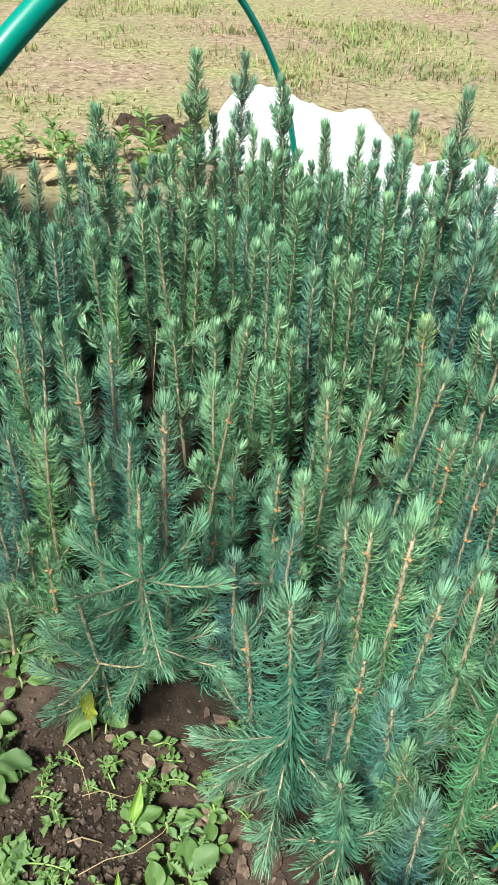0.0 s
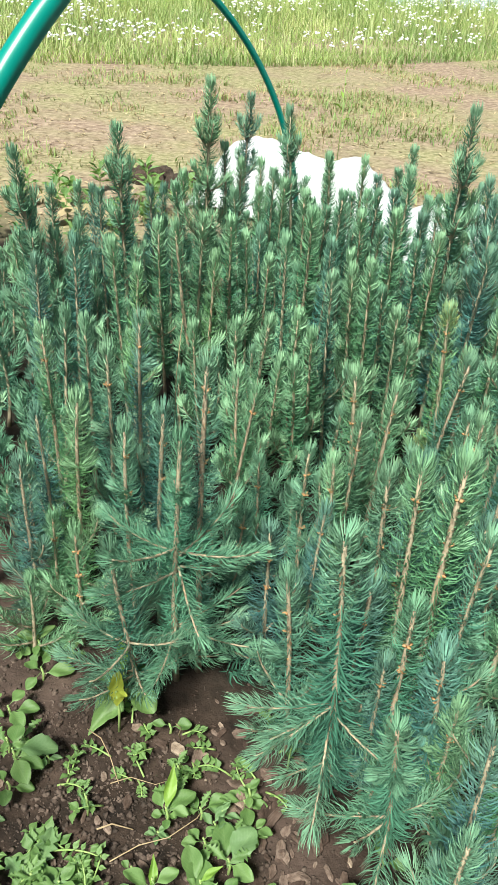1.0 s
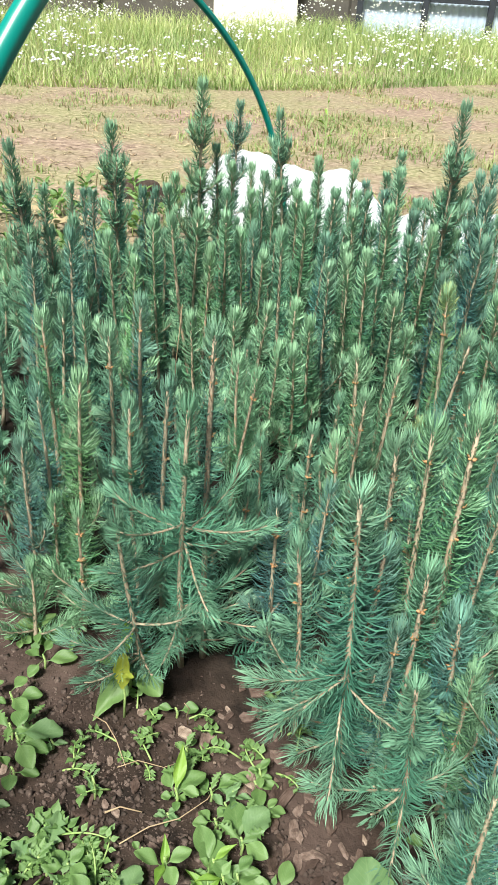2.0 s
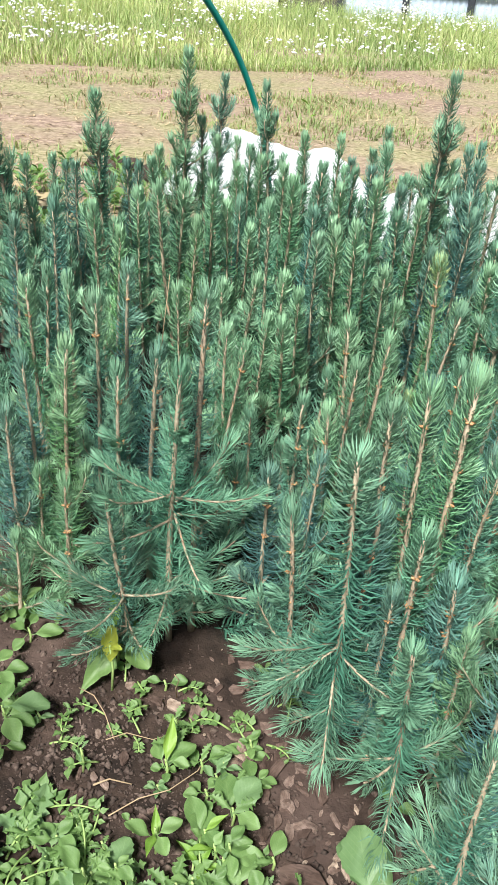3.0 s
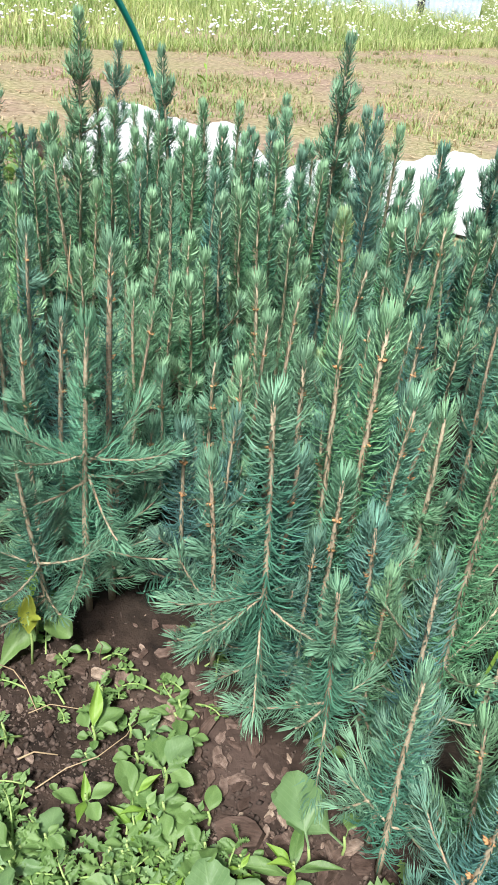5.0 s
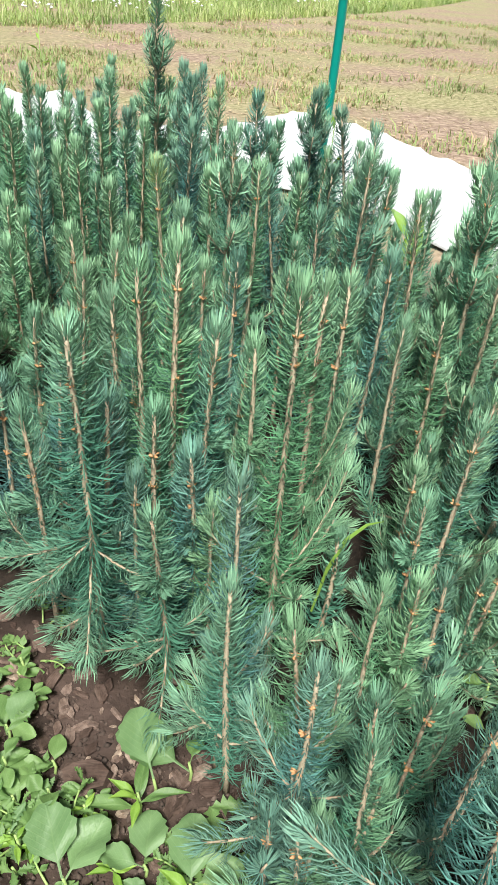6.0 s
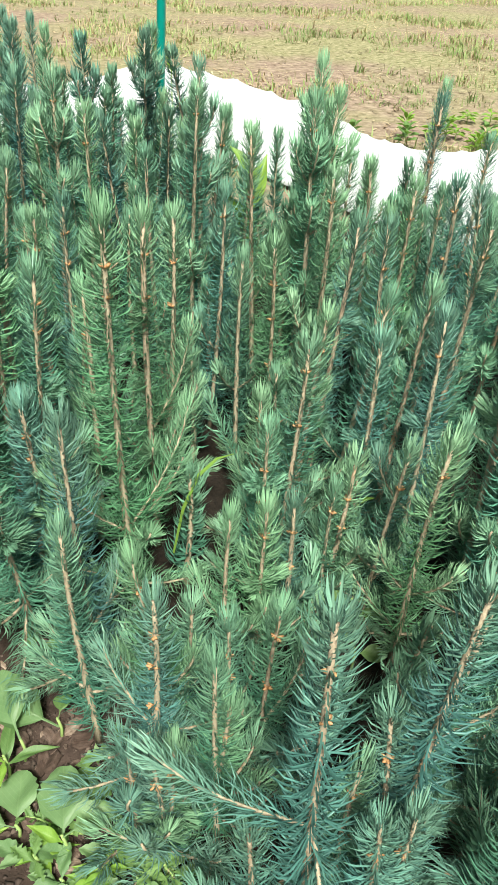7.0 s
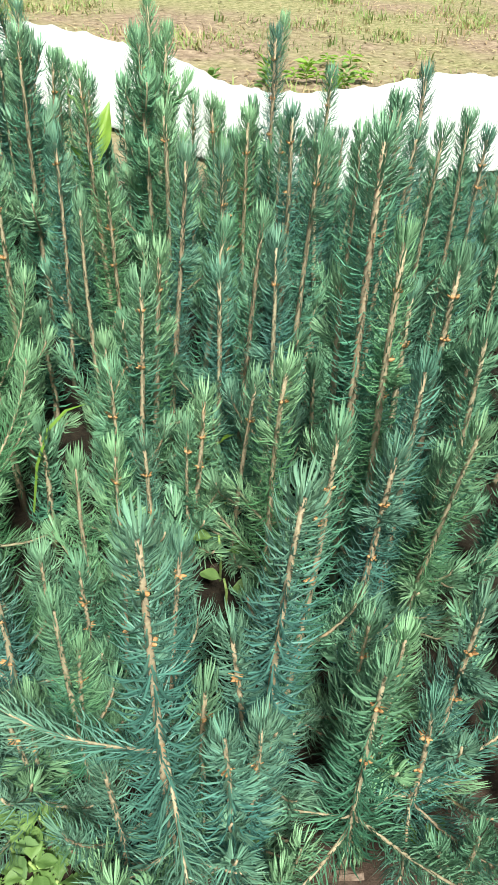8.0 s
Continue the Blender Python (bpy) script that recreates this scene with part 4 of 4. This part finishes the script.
weed(0.118, 0.093, 0.02, [("ovate", 60, 0.032, 24), ("cut", 0, 0.03, 20), ("cut", 200, 0.03, 14)])
weed(0.117, 0.068, 0.012, [("cut", 60, 0.028, 16), ("cut", 150, 0.028, 16), ("cut", -40, 0.028, 12)])
weed(0.197, 0.005, 0.03, [("broad", 80, 0.05, 20), ("ovate", 160, 0.045, 12), ("ovate", 10, 0.045, 16)])
weed(0.286, -0.053, 0.03, [("fresh", 90, 0.036, 34), ("ovate", 10, 0.03, 20)])
# A yellowing leaf held up in front of the needles.
weed(-0.137, 0.408, 0.055, [("yellow", 80, 0.05, 74), ("yellow", 330, 0.02, 20)])
# A carpet of small weeds in front of the bed.
for spot in range(46):
    s = wild.random()
    kind = wild.choice(("ovate", "round", "cut", "cut", "cut", "lobed", "fresh", "dull", "dull"))
    clump(-0.23 + 0.25 * s + wild.gauss(0, 0.014), 0.268 - 0.06 * s + wild.gauss(0, 0.026), kind, wild.randint(3, 6), 0.012 + 0.026 * wild.random() ** 1.5, wild.uniform(0.006, 0.03), wild.uniform(4, 40))
for spot in range(12):
    clump(wild.uniform(-0.27, -0.19), wild.uniform(0.30, 0.52), wild.choice(("ovate", "round", "cut", "dull")), wild.randint(3, 6), wild.uniform(0.02, 0.04), wild.uniform(0.006, 0.02), 14)
for spot in range(12):
    clump(wild.uniform(-0.09, 0.0), wild.uniform(0.285, 0.375), wild.choice(("ovate", "round", "cut", "dull")), wild.randint(4, 6), wild.uniform(0.014, 0.030), wild.uniform(0.006, 0.02), 20)
for spot in range(16):
    s = wild.random()
    clump(0.03 + 0.10 * s + wild.gauss(0, 0.012), 0.15 - 0.09 * s + wild.gauss(0, 0.014), wild.choice(("ovate", "cut", "cut", "fresh", "dull")), wild.randint(4, 6), wild.uniform(0.018, 0.034), wild.uniform(0.006, 0.02), 18)
# Tall weeds among the seedlings.
weed(0.515, 0.750, 0.20, [("fresh", 200, 0.13, 74), ("fresh", 30, 0.11, 64), ("fresh", 110, 0.08, 50)])
weed(0.530, 1.045, 0.27, [("fresh", 200, 0.05, 60), ("fresh", 330, 0.055, 50), ("fresh", 90, 0.05, 40)])
# A lone yellowed stalk behind the fleece.
weed(0.237, 2.551, 0.26, [("fresh", 30, 0.05, 30), ("fresh", 200, 0.06, 40), ("fresh", 110, 0.04, 50), ("fresh", 290, 0.035, 40), ("fresh", 60, 0.03, 60)])
for x, y in [(1.448, 1.495), (1.501, 1.467), (1.514, 1.394), (1.608, 1.411), (1.658, 1.604), (1.716, 1.574), (1.563, 1.576)]:
    clump(x, y, "fresh", 12, 0.055, 0.03, 8)
# In the gap between the seedlings.
weed(0.352, 0.236, 0.06, [("round", 10, 0.034, 10), ("round", 140, 0.03, 16)])
weed(0.322, 0.2, 0.05, [("round", 330, 0.036, 6), ("round", 150, 0.03, 8)])
weed(0.31, 0.175, 0.03, [("ovate", 320, 0.036, 8), ("ovate", 120, 0.03, 10)])
weed(0.363, 0.262, 0.085, [("fresh", 60, 0.03, 40), ("round", 150, 0.032, 20), ("fresh", 300, 0.026, 44)])
for spot in range(60):
    s = wild.random()
    creeper(-0.24 + 0.25 * s + wild.gauss(0, 0.02), 0.275 - 0.10 * s + wild.gauss(0, 0.022), wild.uniform(0.02, 0.045), 10, wild.choice(("tiny", "tiny", "cut")), wild.uniform(0.007, 0.013))
for spot in range(24):
    creeper(wild.uniform(-0.2, 0.02), wild.uniform(0.33, 0.42), wild.uniform(0.015, 0.03), 8, wild.choice(("tiny", "cut")), wild.uniform(0.006, 0.010))
for spot in range(10):
    creeper(wild.uniform(0.06, 0.14), wild.uniform(0.07, 0.15), wild.uniform(0.02, 0.035), 8, "cut", wild.uniform(0.008, 0.013))


# ---- bark chips, stalks and crumbs ----
def chip_mesh(seed):
    """A flake of bark: an angular slab with a stepped, split top."""
    rng = random.Random(seed)
    bm = bmesh.new()
    n = rng.choice((8, 9, 10))
    turns = sorted(2 * math.pi * (k + rng.uniform(-0.38, 0.38)) / n for k in range(n))
    slim = rng.uniform(0.2, 0.38)
    ring = [(math.cos(a) * rng.uniform(0.66, 1.12) * 0.5, math.sin(a) * rng.uniform(0.62, 1.12) * slim) for a in turns]
    tilt = rng.uniform(-0.1, 0.1)
    low = [bm.verts.new((x * 1.03, y * 1.03, -0.12)) for x, y in ring]
    high = [bm.verts.new((x, y, 0.09 + tilt * x + rng.uniform(-0.03, 0.03))) for x, y in ring]
    inner = [bm.verts.new((x * 0.72, y * 0.68, 0.12 + tilt * x + rng.uniform(-0.025, 0.03))) for x, y in ring]
    for k in range(n):
        j = (k + 1) % n
        bm.faces.new((low[k], low[j], high[j], high[k]))
        bm.faces.new((high[k], high[j], inner[j], inner[k]))
    bm.faces.new(inner)
    bm.faces.new(low[::-1])
    me = bpy.data.meshes.new("bark_chip")
    bm.to_mesh(me)
    bm.free()
    me.materials.append(CHIP)
    return me


CHIPS = [chip_mesh(s) for s in range(12)]


def chip(x, y, size, turn=None):
    m = pose(x, y, soil_height(x, y) + 0.07 * size + 0.0012, wild.gauss(0, 15), wild.gauss(0, 13), wild.uniform(0, 360) if turn is None else turn)
    long = Matrix.Diagonal((size, size * wild.uniform(0.7, 1.2), size * wild.uniform(0.5, 0.9), 1))
    return thing("bark_chip", m @ long, "greyish brown bark chip lying on the soil", "bark chip", "bark chips on the soil", data=wild.choice(CHIPS))


chip(-0.119, 0.339, 0.016)
chip(-0.141, 0.321, 0.011)
chip(-0.14, 0.29, 0.027)
chip(-0.017, 0.338, 0.027)
chip(0.006, 0.327, 0.027)
chip(-0.014, 0.31, 0.020)
chip(0.012, 0.302, 0.017)
chip(0.019, 0.244, 0.034)
chip(-0.065, 0.402, 0.020)
chip(-0.096, 0.395, 0.017)
chip(-0.08, 0.39, 0.019)
chip(-0.05, 0.384, 0.020)
chip(-0.019, 0.346, 0.028)
chip(-0.0, 0.333, 0.023)
chip(-0.009, 0.312, 0.023)
chip(0.019, 0.237, 0.036)
chip(0.016, 0.22, 0.022)
chip(-0.0, 0.21, 0.020)
chip(0.032, 0.22, 0.016)
chip(0.026, 0.259, 0.016)
chip(0.049, 0.229, 0.012)
chip(0.039, 0.236, 0.014)
chip(0.079, 0.198, 0.017)
chip(0.015, 0.298, 0.017)
chip(0.042, 0.307, 0.019)
chip(0.005, 0.285, 0.014)
chip(0.024, 0.274, 0.014)
chip(0.095, 0.26, 0.016)
chip(0.02, 0.194, 0.017)
chip(0.452, 0.136, 0.017)
chip(0.352, 0.193, 0.016)
chip(0.325, 0.212, 0.014)
chip(0.253, -0.033, 0.023)
chip(0.124, 0.078, 0.020)
chip(0.141, 0.081, 0.016)
for spot in range(230):
    s = wild.random()
    cx, cy = -0.03 + 0.15 * s, 0.40 - 0.27 * s
    chip(cx + wild.gauss(0, 0.026), cy + wild.gauss(0, 0.028), 0.005 + 0.016 * wild.random() ** 1.8)
for spot in range(90):
    chip(wild.uniform(-0.25, 0.0), wild.uniform(0.25, 0.46), 0.003 + 0.011 * wild.random() ** 2)


def crumbs():
    rng = np.random.default_rng(3)
    pieces = []
    box = np.array([(1, 0, 0), (0, 1, 0), (-1, 0, 0), (0, -1, 0), (0, 0, 1), (0, 0, -1)], float)
    quads = [[0, 1, 4], [1, 2, 4], [2, 3, 4], [3, 0, 4], [1, 0, 5], [2, 1, 5], [3, 2, 5], [0, 3, 5]]
    for _ in range(9500):
        s = rng.random()
        at = np.array([-0.28 + 0.48 * s + rng.normal(0, 0.04), 0.44 - 0.38 * s + rng.normal(0, 0.06), 0.0])
        at[2] = soil_height(at[0], at[1])
        size = 0.0007 + 0.0036 * rng.random() ** 3.5
        pieces.append((box * rng.uniform(0.5, 1.2, 6)[:, None] * size + rng.normal(0, 0.25, (6, 3)) * size + at, quads))
    thing("soil_crumbs", Matrix(), "loose crumbs of dark soil and tiny stones", "soil", kind="stuff", data=mesh_of("soil_crumbs", *join_geometry(pieces), PEBBLE))


crumbs()


def stalk(points, thick, words="dry bent straw-coloured stalk lying on the soil"):
    root = thing("dry_stalk", Matrix.Translation(points[0]), words, "stalk", "dry stalks")
    rel = [tuple(np.subtract(p, points[0])) for p in points]
    part("stem", mesh_of("stem", *tube(rel, np.linspace(thick, thick * 0.6, len(rel)), 6), STRAW), root)
    return root


stalk([(-0.165, 0.405, 0.006), (-0.150, 0.392, 0.012), (-0.138, 0.372, 0.014), (-0.128, 0.352, 0.006)], 0.0006)
stalk([(-0.078, 0.398, 0.004), (-0.079, 0.388, 0.028), (-0.076, 0.380, 0.048), (-0.080, 0.374, 0.062)], 0.0006)
stalk([(-0.135, 0.352, 0.006), (-0.118, 0.356, 0.010), (-0.096, 0.352, 0.007), (-0.084, 0.358, 0.005)], 0.0005)
stalk([(-0.125, 0.285, 0.006), (-0.103, 0.297, 0.010), (-0.080, 0.303, 0.012), (-0.058, 0.322, 0.009), (-0.05, 0.338, 0.006)], 0.0006)
stalk([(-0.14, 0.312, 0.004), (-0.128, 0.316, 0.006), (-0.110, 0.313, 0.004)], 0.0009)
stalk([(0.272, 0.283, 0.125), (0.292, 0.296, 0.15), (0.302, 0.303, 0.158), (0.318, 0.312, 0.155)], 0.0011, "bent dry twig among the seedlings")
stalk([(-0.118, 0.76, 0.1), (-0.112, 0.73, 0.2), (-0.105, 0.735, 0.27)], 0.0006, "thin dry stalk standing among the seedlings")


def blade(points, width, mat, name, words, category):
    """A single long grass blade or broad leaf as a tapering ribbon with a folded rib."""
    pts = np.asarray(points, float)
    verts, n = [], len(pts)
    for i, p in enumerate(pts):
        d = pts[min(i + 1, n - 1)] - pts[max(i - 1, 0)]
        side = np.cross(d, (0, 0, 1.0))
        side /= max(np.linalg.norm(side), 1e-6)
        w = width * math.sin(math.pi * (0.12 + 0.86 * i / (n - 1))) ** 0.6
        verts += [p - side * w - pts[0], p - np.array([0, 0, 0.3 * w]) - pts[0], p + side * w - pts[0]]
    faces = [[3 * i + k, 3 * i + k + 1, 3 * i + k + 4, 3 * i + k + 3] for i in range(n - 1) for k in (0, 1)]
    root = thing(name, Matrix.Translation(points[0]), words, category)
    part("leaf", mesh_of("leaf", verts, faces, mat), root)
    return root


blade([(0.212, 0.298, 0.06), (0.222, 0.302, 0.10), (0.235, 0.303, 0.128), (0.252, 0.305, 0.138), (0.27, 0.31, 0.134)], 0.0019, PALE_LEAF, "grass_blade", "bent bright green grass blade among the seedlings", "grass")


def tuft(points_of, n, seed, low, high, width, name, words, mat):
    """Many blades in one mesh, bent to random sides."""
    rng = np.random.default_rng(seed)
    xy = points_of(rng, n)
    n = len(xy)
    h = rng.uniform(low, high, n) * rng.uniform(0.7, 1.0, n)
    if high > 0.2:
        h *= [(1 + 0.35 * noise.noise(Vector((a * 2, b * 2, 4)))) * min(1.15, 0.42 + 0.3 * (b - verge(a))) for a, b in xy]
    a = rng.uniform(0, 2 * math.pi, n)
    lean = rng.uniform(0.1, 1.5 if high > 0.2 else 1.8, n) * h
    out = np.stack([np.cos(a), np.sin(a), 0 * a], 1)
    side = np.stack([-np.sin(a), np.cos(a), 0 * a], 1) * (width * rng.uniform(0.6, 1.3, n))[:, None]
    base = np.stack([xy[:, 0], xy[:, 1], [soil_height(a, b) - 0.002 for a, b in xy]], 1)
    mid = base + out * (0.25 * lean)[:, None] + np.stack([0 * h, 0 * h, 0.6 * h], 1)
    top = base + out * lean[:, None] + np.stack([0 * h, 0 * h, h], 1)
    rows = np.stack([base - side, base + side, mid - side * 0.8, mid + side * 0.8, top], 1).reshape(-1, 3)
    faces = [[5 * i + k for k in f] for i in range(n) for f in ([0, 1, 3, 2], [2, 3, 4])]
    return thing(name, Matrix(), words, "grass", kind="stuff", data=mesh_of(name, rows, faces, mat))


def trodden(x, y):
    """Whether a spot lies on the headland, past the bed and its cover."""
    return 0.72 * x + 0.69 * y > 1.55 or (x < -0.16 and 0.3 * x + 0.95 * y > 1.52)


def verge(x):
    """Where the tall grass begins."""
    return 4.45 + (0.2 * x if x < 0 else 0.45 * x + 0.06 * x * x)


def headland_spots(rng, n):
    spots = []
    while len(spots) < n:
        x, y = rng.uniform(-3.0, 5.0), 1.25 + 5.2 * rng.random() ** 1.2
        patch = noise.noise(Vector((x * 1.3, y * 2.2, 3))) + 0.6 * noise.noise(Vector((x * 5, y * 5, 1)))
        if trodden(x, y) and y < verge(x) + 0.2 and patch > rng.uniform(-0.1, 0.5):
            spots.append((x, y))
    return spots


def headland(rng, n):
    """Blades gathered in flat clumps."""
    xy = []
    for x, y in headland_spots(rng, n // 14):
        wide = rng.uniform(0.008, 0.05)
        xy += [(x + rng.normal(0, wide), y + rng.normal(0, wide)) for _ in range(14)]
    return np.array(xy)


def litter():
    """Straw and dead leaves strewn flat over the trodden earth."""
    rng = np.random.default_rng(41)
    rows, faces = [], []
    for k in range(34000):
        x, y = rng.uniform(-3.0, 5.0), 1.25 + 5.0 * rng.random() ** 1.3
        if not trodden(x, y) or y > verge(x) + 0.1:
            continue
        a, long, wide = rng.uniform(0, 6.28), 0.003 + 0.022 * rng.random() ** 2, rng.uniform(0.0007, 0.0026)
        d, s = np.array([math.cos(a), math.sin(a), 0]) * long, np.array([-math.sin(a), math.cos(a), 0]) * wide
        p = np.array([x, y, soil_height(x, y) + rng.uniform(0.001, 0.006)])
        lift = np.array([0, 0, rng.uniform(0, 0.3) * long])
        i = len(rows)
        rows += [p - d - s, p - d + s, p + s * 1.2 + lift, p - s * 1.2 + lift, p + d]
        faces += [[i, i + 1, i + 2, i + 3], [i + 3, i + 2, i + 4]]
    thing("straw_litter", Matrix(), "dead straw and leaf litter on trodden earth", "litter", kind="stuff", data=mesh_of("straw_litter", rows, faces, LITTER))


def meadow(rng, n):
    x = rng.uniform(-4.5, 9.0, n * 2)
    y = np.array([verge(a) for a in x]) + rng.random(n * 2) ** 1.5 * 4.2
    keep = [(a, b) for a, b in zip(x, y) if noise.noise(Vector((a, b, 0)) * 1.2) > -0.5]
    return np.array(keep[:n])


litter()
tuft(headland, 56000, 21, 0.005, 0.022, 0.0017, "dry_grass", "short dry and green grass on trodden earth", DRY_GRASS)
tuft(headland, 22000, 23, 0.012, 0.048, 0.0024, "green_grass", "small tufts of green and straw-coloured grass on trodden earth", DRY_GRASS)
tuft(meadow, 80000, 22, 0.05, 0.23, 0.0024, "meadow_grass", "tall yellow-green meadow grass behind the bed", MEADOW)


def flowers():
    rng = np.random.default_rng(8)
    pieces = []
    for x, y in meadow(rng, 6500):
        if y < verge(x) + 0.12 or noise.noise(Vector((x * 1.1, y * 0.9, 7))) < -0.12 + 0.5 * rng.random() ** 2:
            continue
        z = (0.085 + 0.055 * (y - verge(x))) * rng.uniform(0.85, 1.35)
        for k in range(rng.integers(1, 5)):
            r = rng.uniform(0.005, 0.013)
            cx, cy, cz = x + rng.normal(0, 0.014), y + rng.normal(0, 0.014), z + rng.normal(0, 0.010)
            rim = [(cx + r * math.cos(a), cy + r * math.sin(a), cz + rng.uniform(-0.4, 0.4) * r) for a in np.arange(5) * 1.2566]
            pieces.append((np.array([(cx, cy, cz + 0.6 * r), *rim, (cx, cy, cz - 0.5 * r)]), [[0, a, a % 5 + 1] for a in range(1, 6)] + [[6, a % 5 + 1, a] for a in range(1, 6)]))
    thing("meadow_flowers", Matrix(), "small white flower heads over the meadow", "flowers", kind="stuff", data=mesh_of("meadow_flowers", *join_geometry(pieces), PETAL))


flowers()


def clod(x, y, size, turn):
    """A dark lump of dug earth, half sunk in the ground."""
    bm = bmesh.new()
    bmesh.ops.create_icosphere(bm, subdivisions=3, radius=1.0)
    for v in bm.verts:
        v.co *= 1 + 0.28 * noise.noise(v.co * 1.7 + Vector((x * 9, y * 9, 0))) + 0.12 * noise.noise(v.co * 5)
        v.co.z *= 0.7
    me = bpy.data.meshes.new("earth_clod")
    bm.to_mesh(me)
    bm.free()
    me.materials.append(CLOD)
    return thing("earth_clod", pose(x, y, soil_height(x, y) + 0.25 * size, 8, -6, turn) @ Matrix.Diagonal((size, size * 0.8, size, 1)), "dark brown clod of dug earth behind the bed", "clod", "earth clods behind the bed", data=me)


for x, y, size, turn in ((-0.335, 2.21, 0.05, 10), (-0.25, 2.16, 0.042, 70), (-0.29, 2.26, 0.036, 130), (-0.21, 2.24, 0.03, 40), (-0.4, 2.28, 0.03, 200), (-0.17, 2.10, 0.034, 300)):
    clod(x, y, size, turn)


def dead_leaf(points, width):
    blade(points, width, LITTER, "dead_leaf", "dry curled tan leaf lying behind the bed", "dead leaf")


dead_leaf([(-0.52, 1.80, 0.012), (-0.48, 1.815, 0.035), (-0.43, 1.82, 0.045), (-0.38, 1.80, 0.03), (-0.35, 1.78, 0.012)], 0.028)
dead_leaf([(-0.62, 1.95, 0.01), (-0.57, 1.95, 0.03), (-0.52, 1.93, 0.03), (-0.48, 1.9, 0.01)], 0.016)


# Leafy weeds behind the bed.
for spot in range(16):
    clump(wild.uniform(-0.66, -0.16), wild.uniform(1.66, 2.1), wild.choice(("ovate", "lance", "cut", "round")), wild.randint(7, 11), wild.uniform(0.03, 0.07), wild.uniform(0.02, 0.07), 34)
for x, y, kind, n, size in ((-0.42, 1.86, "ovate", 9, 0.10), (-0.36, 1.98, "cut", 9, 0.11), (-0.5, 1.98, "ovate", 8, 0.09), (-0.28, 1.9, "lance", 10, 0.13), (-0.32, 2.1, "lance", 8, 0.12), (-0.62, 1.9, "cut", 7, 0.09), (1.3, 1.42, "ovate", 9, 0.09), (1.42, 1.3, "fresh", 9, 0.09), (1.5, 1.36, "round", 8, 0.09), (1.36, 1.5, "fresh", 10, 0.09), (1.2, 1.5, "ovate", 9, 0.08), (1.46, 1.46, "fresh", 9, 0.08), (-0.45, 2.1, "cut", 9, 0.1), (-0.2, 2.05, "ovate", 8, 0.09), (-0.55, 2.05, "lance", 8, 0.1), (0.45, 1.98, "cut", 7, 0.08), (0.55, 2.0, "ovate", 6, 0.08)):
    clump(x, y, kind, n + 5, size * 0.55, size * 0.6, 34)


# ---- fence and shed far behind ----
def far_fence():
    root = thing("metal_fence", pose(2.75, 8.6, 0, 0, 0, -6), "blue-grey sheet metal fence with dark posts and rails", "fence", kind="structure")
    wide = 0.64

    def box(x0, x1, y0, y1, z0, z1):
        v = [(x, y, z) for x in (x0, x1) for y in (y0, y1) for z in (z0, z1)]
        return np.array(v), [[0, 1, 3, 2], [4, 6, 7, 5], [0, 4, 5, 1], [2, 3, 7, 6], [0, 2, 6, 4], [1, 5, 7, 3]]

    n = 40
    rib = np.array([(i * wide / n, 0.003 * (1 if (i // 2) % 2 else -1), z) for i in range(n + 1) for z in (0.02, 1.9)])
    panel = mesh_of("panel", rib, [[2 * i, 2 * i + 2, 2 * i + 3, 2 * i + 1] for i in range(n)], SHEET_METAL, False)
    post = mesh_of("post", *box(-0.03, 0.03, -0.1, -0.04, -0.05, 1.95), DARK_STEEL, False)
    rail = mesh_of("rail", *box(0, wide, -0.075, -0.035, -0.02, 0.02), DARK_STEEL, False)
    for k in range(4):
        part("panel", panel, root, pose(-1.6 + k * wide, 0, 0))
        part("post", post, root, pose(-1.6 + k * wide, 0, 0))
        for z in (0.36, 1.5):
            part("rail", rail, root, pose(-1.6 + k * wide, 0, z))


def far_shed():
    root = thing("shed", pose(-0.4, 9.2, 0, 0, 0, 0), "pale plastered shed with dark weathered board doors", "shed", kind="structure")

    def slab(name, x0, x1, depth, z0, z1, mat):
        v = [(x, y, z) for x in (x0, x1) for y in (-depth, 0.1) for z in (z0, z1)]
        part(name, mesh_of(name, v, [[0, 1, 3, 2], [4, 6, 7, 5], [0, 4, 5, 1], [2, 3, 7, 6], [0, 2, 6, 4], [1, 5, 7, 3]], mat, False), root)

    slab("wall", 0.1, 0.95, 0.25, -0.1, 2.4, PLASTER)
    slab("wall", 1.5, 2.2, 0.25, -0.1, 2.4, DARK_WOOD)
    slab("plank_door", -1.9, -1.1, 0.12, -0.1, 2.2, DARK_WOOD)
    slab("plank_door", -3.1, -2.4, 0.12, -0.1, 2.2, DARK_WOOD)
    slab("wall", -4.2, 2.3, 0.0, -0.1, 2.5, DARK_WOOD)
    slab("roof", -4.5, 2.6, 0.6, 2.5, 2.65, DARK_WOOD)


far_fence()
far_shed()
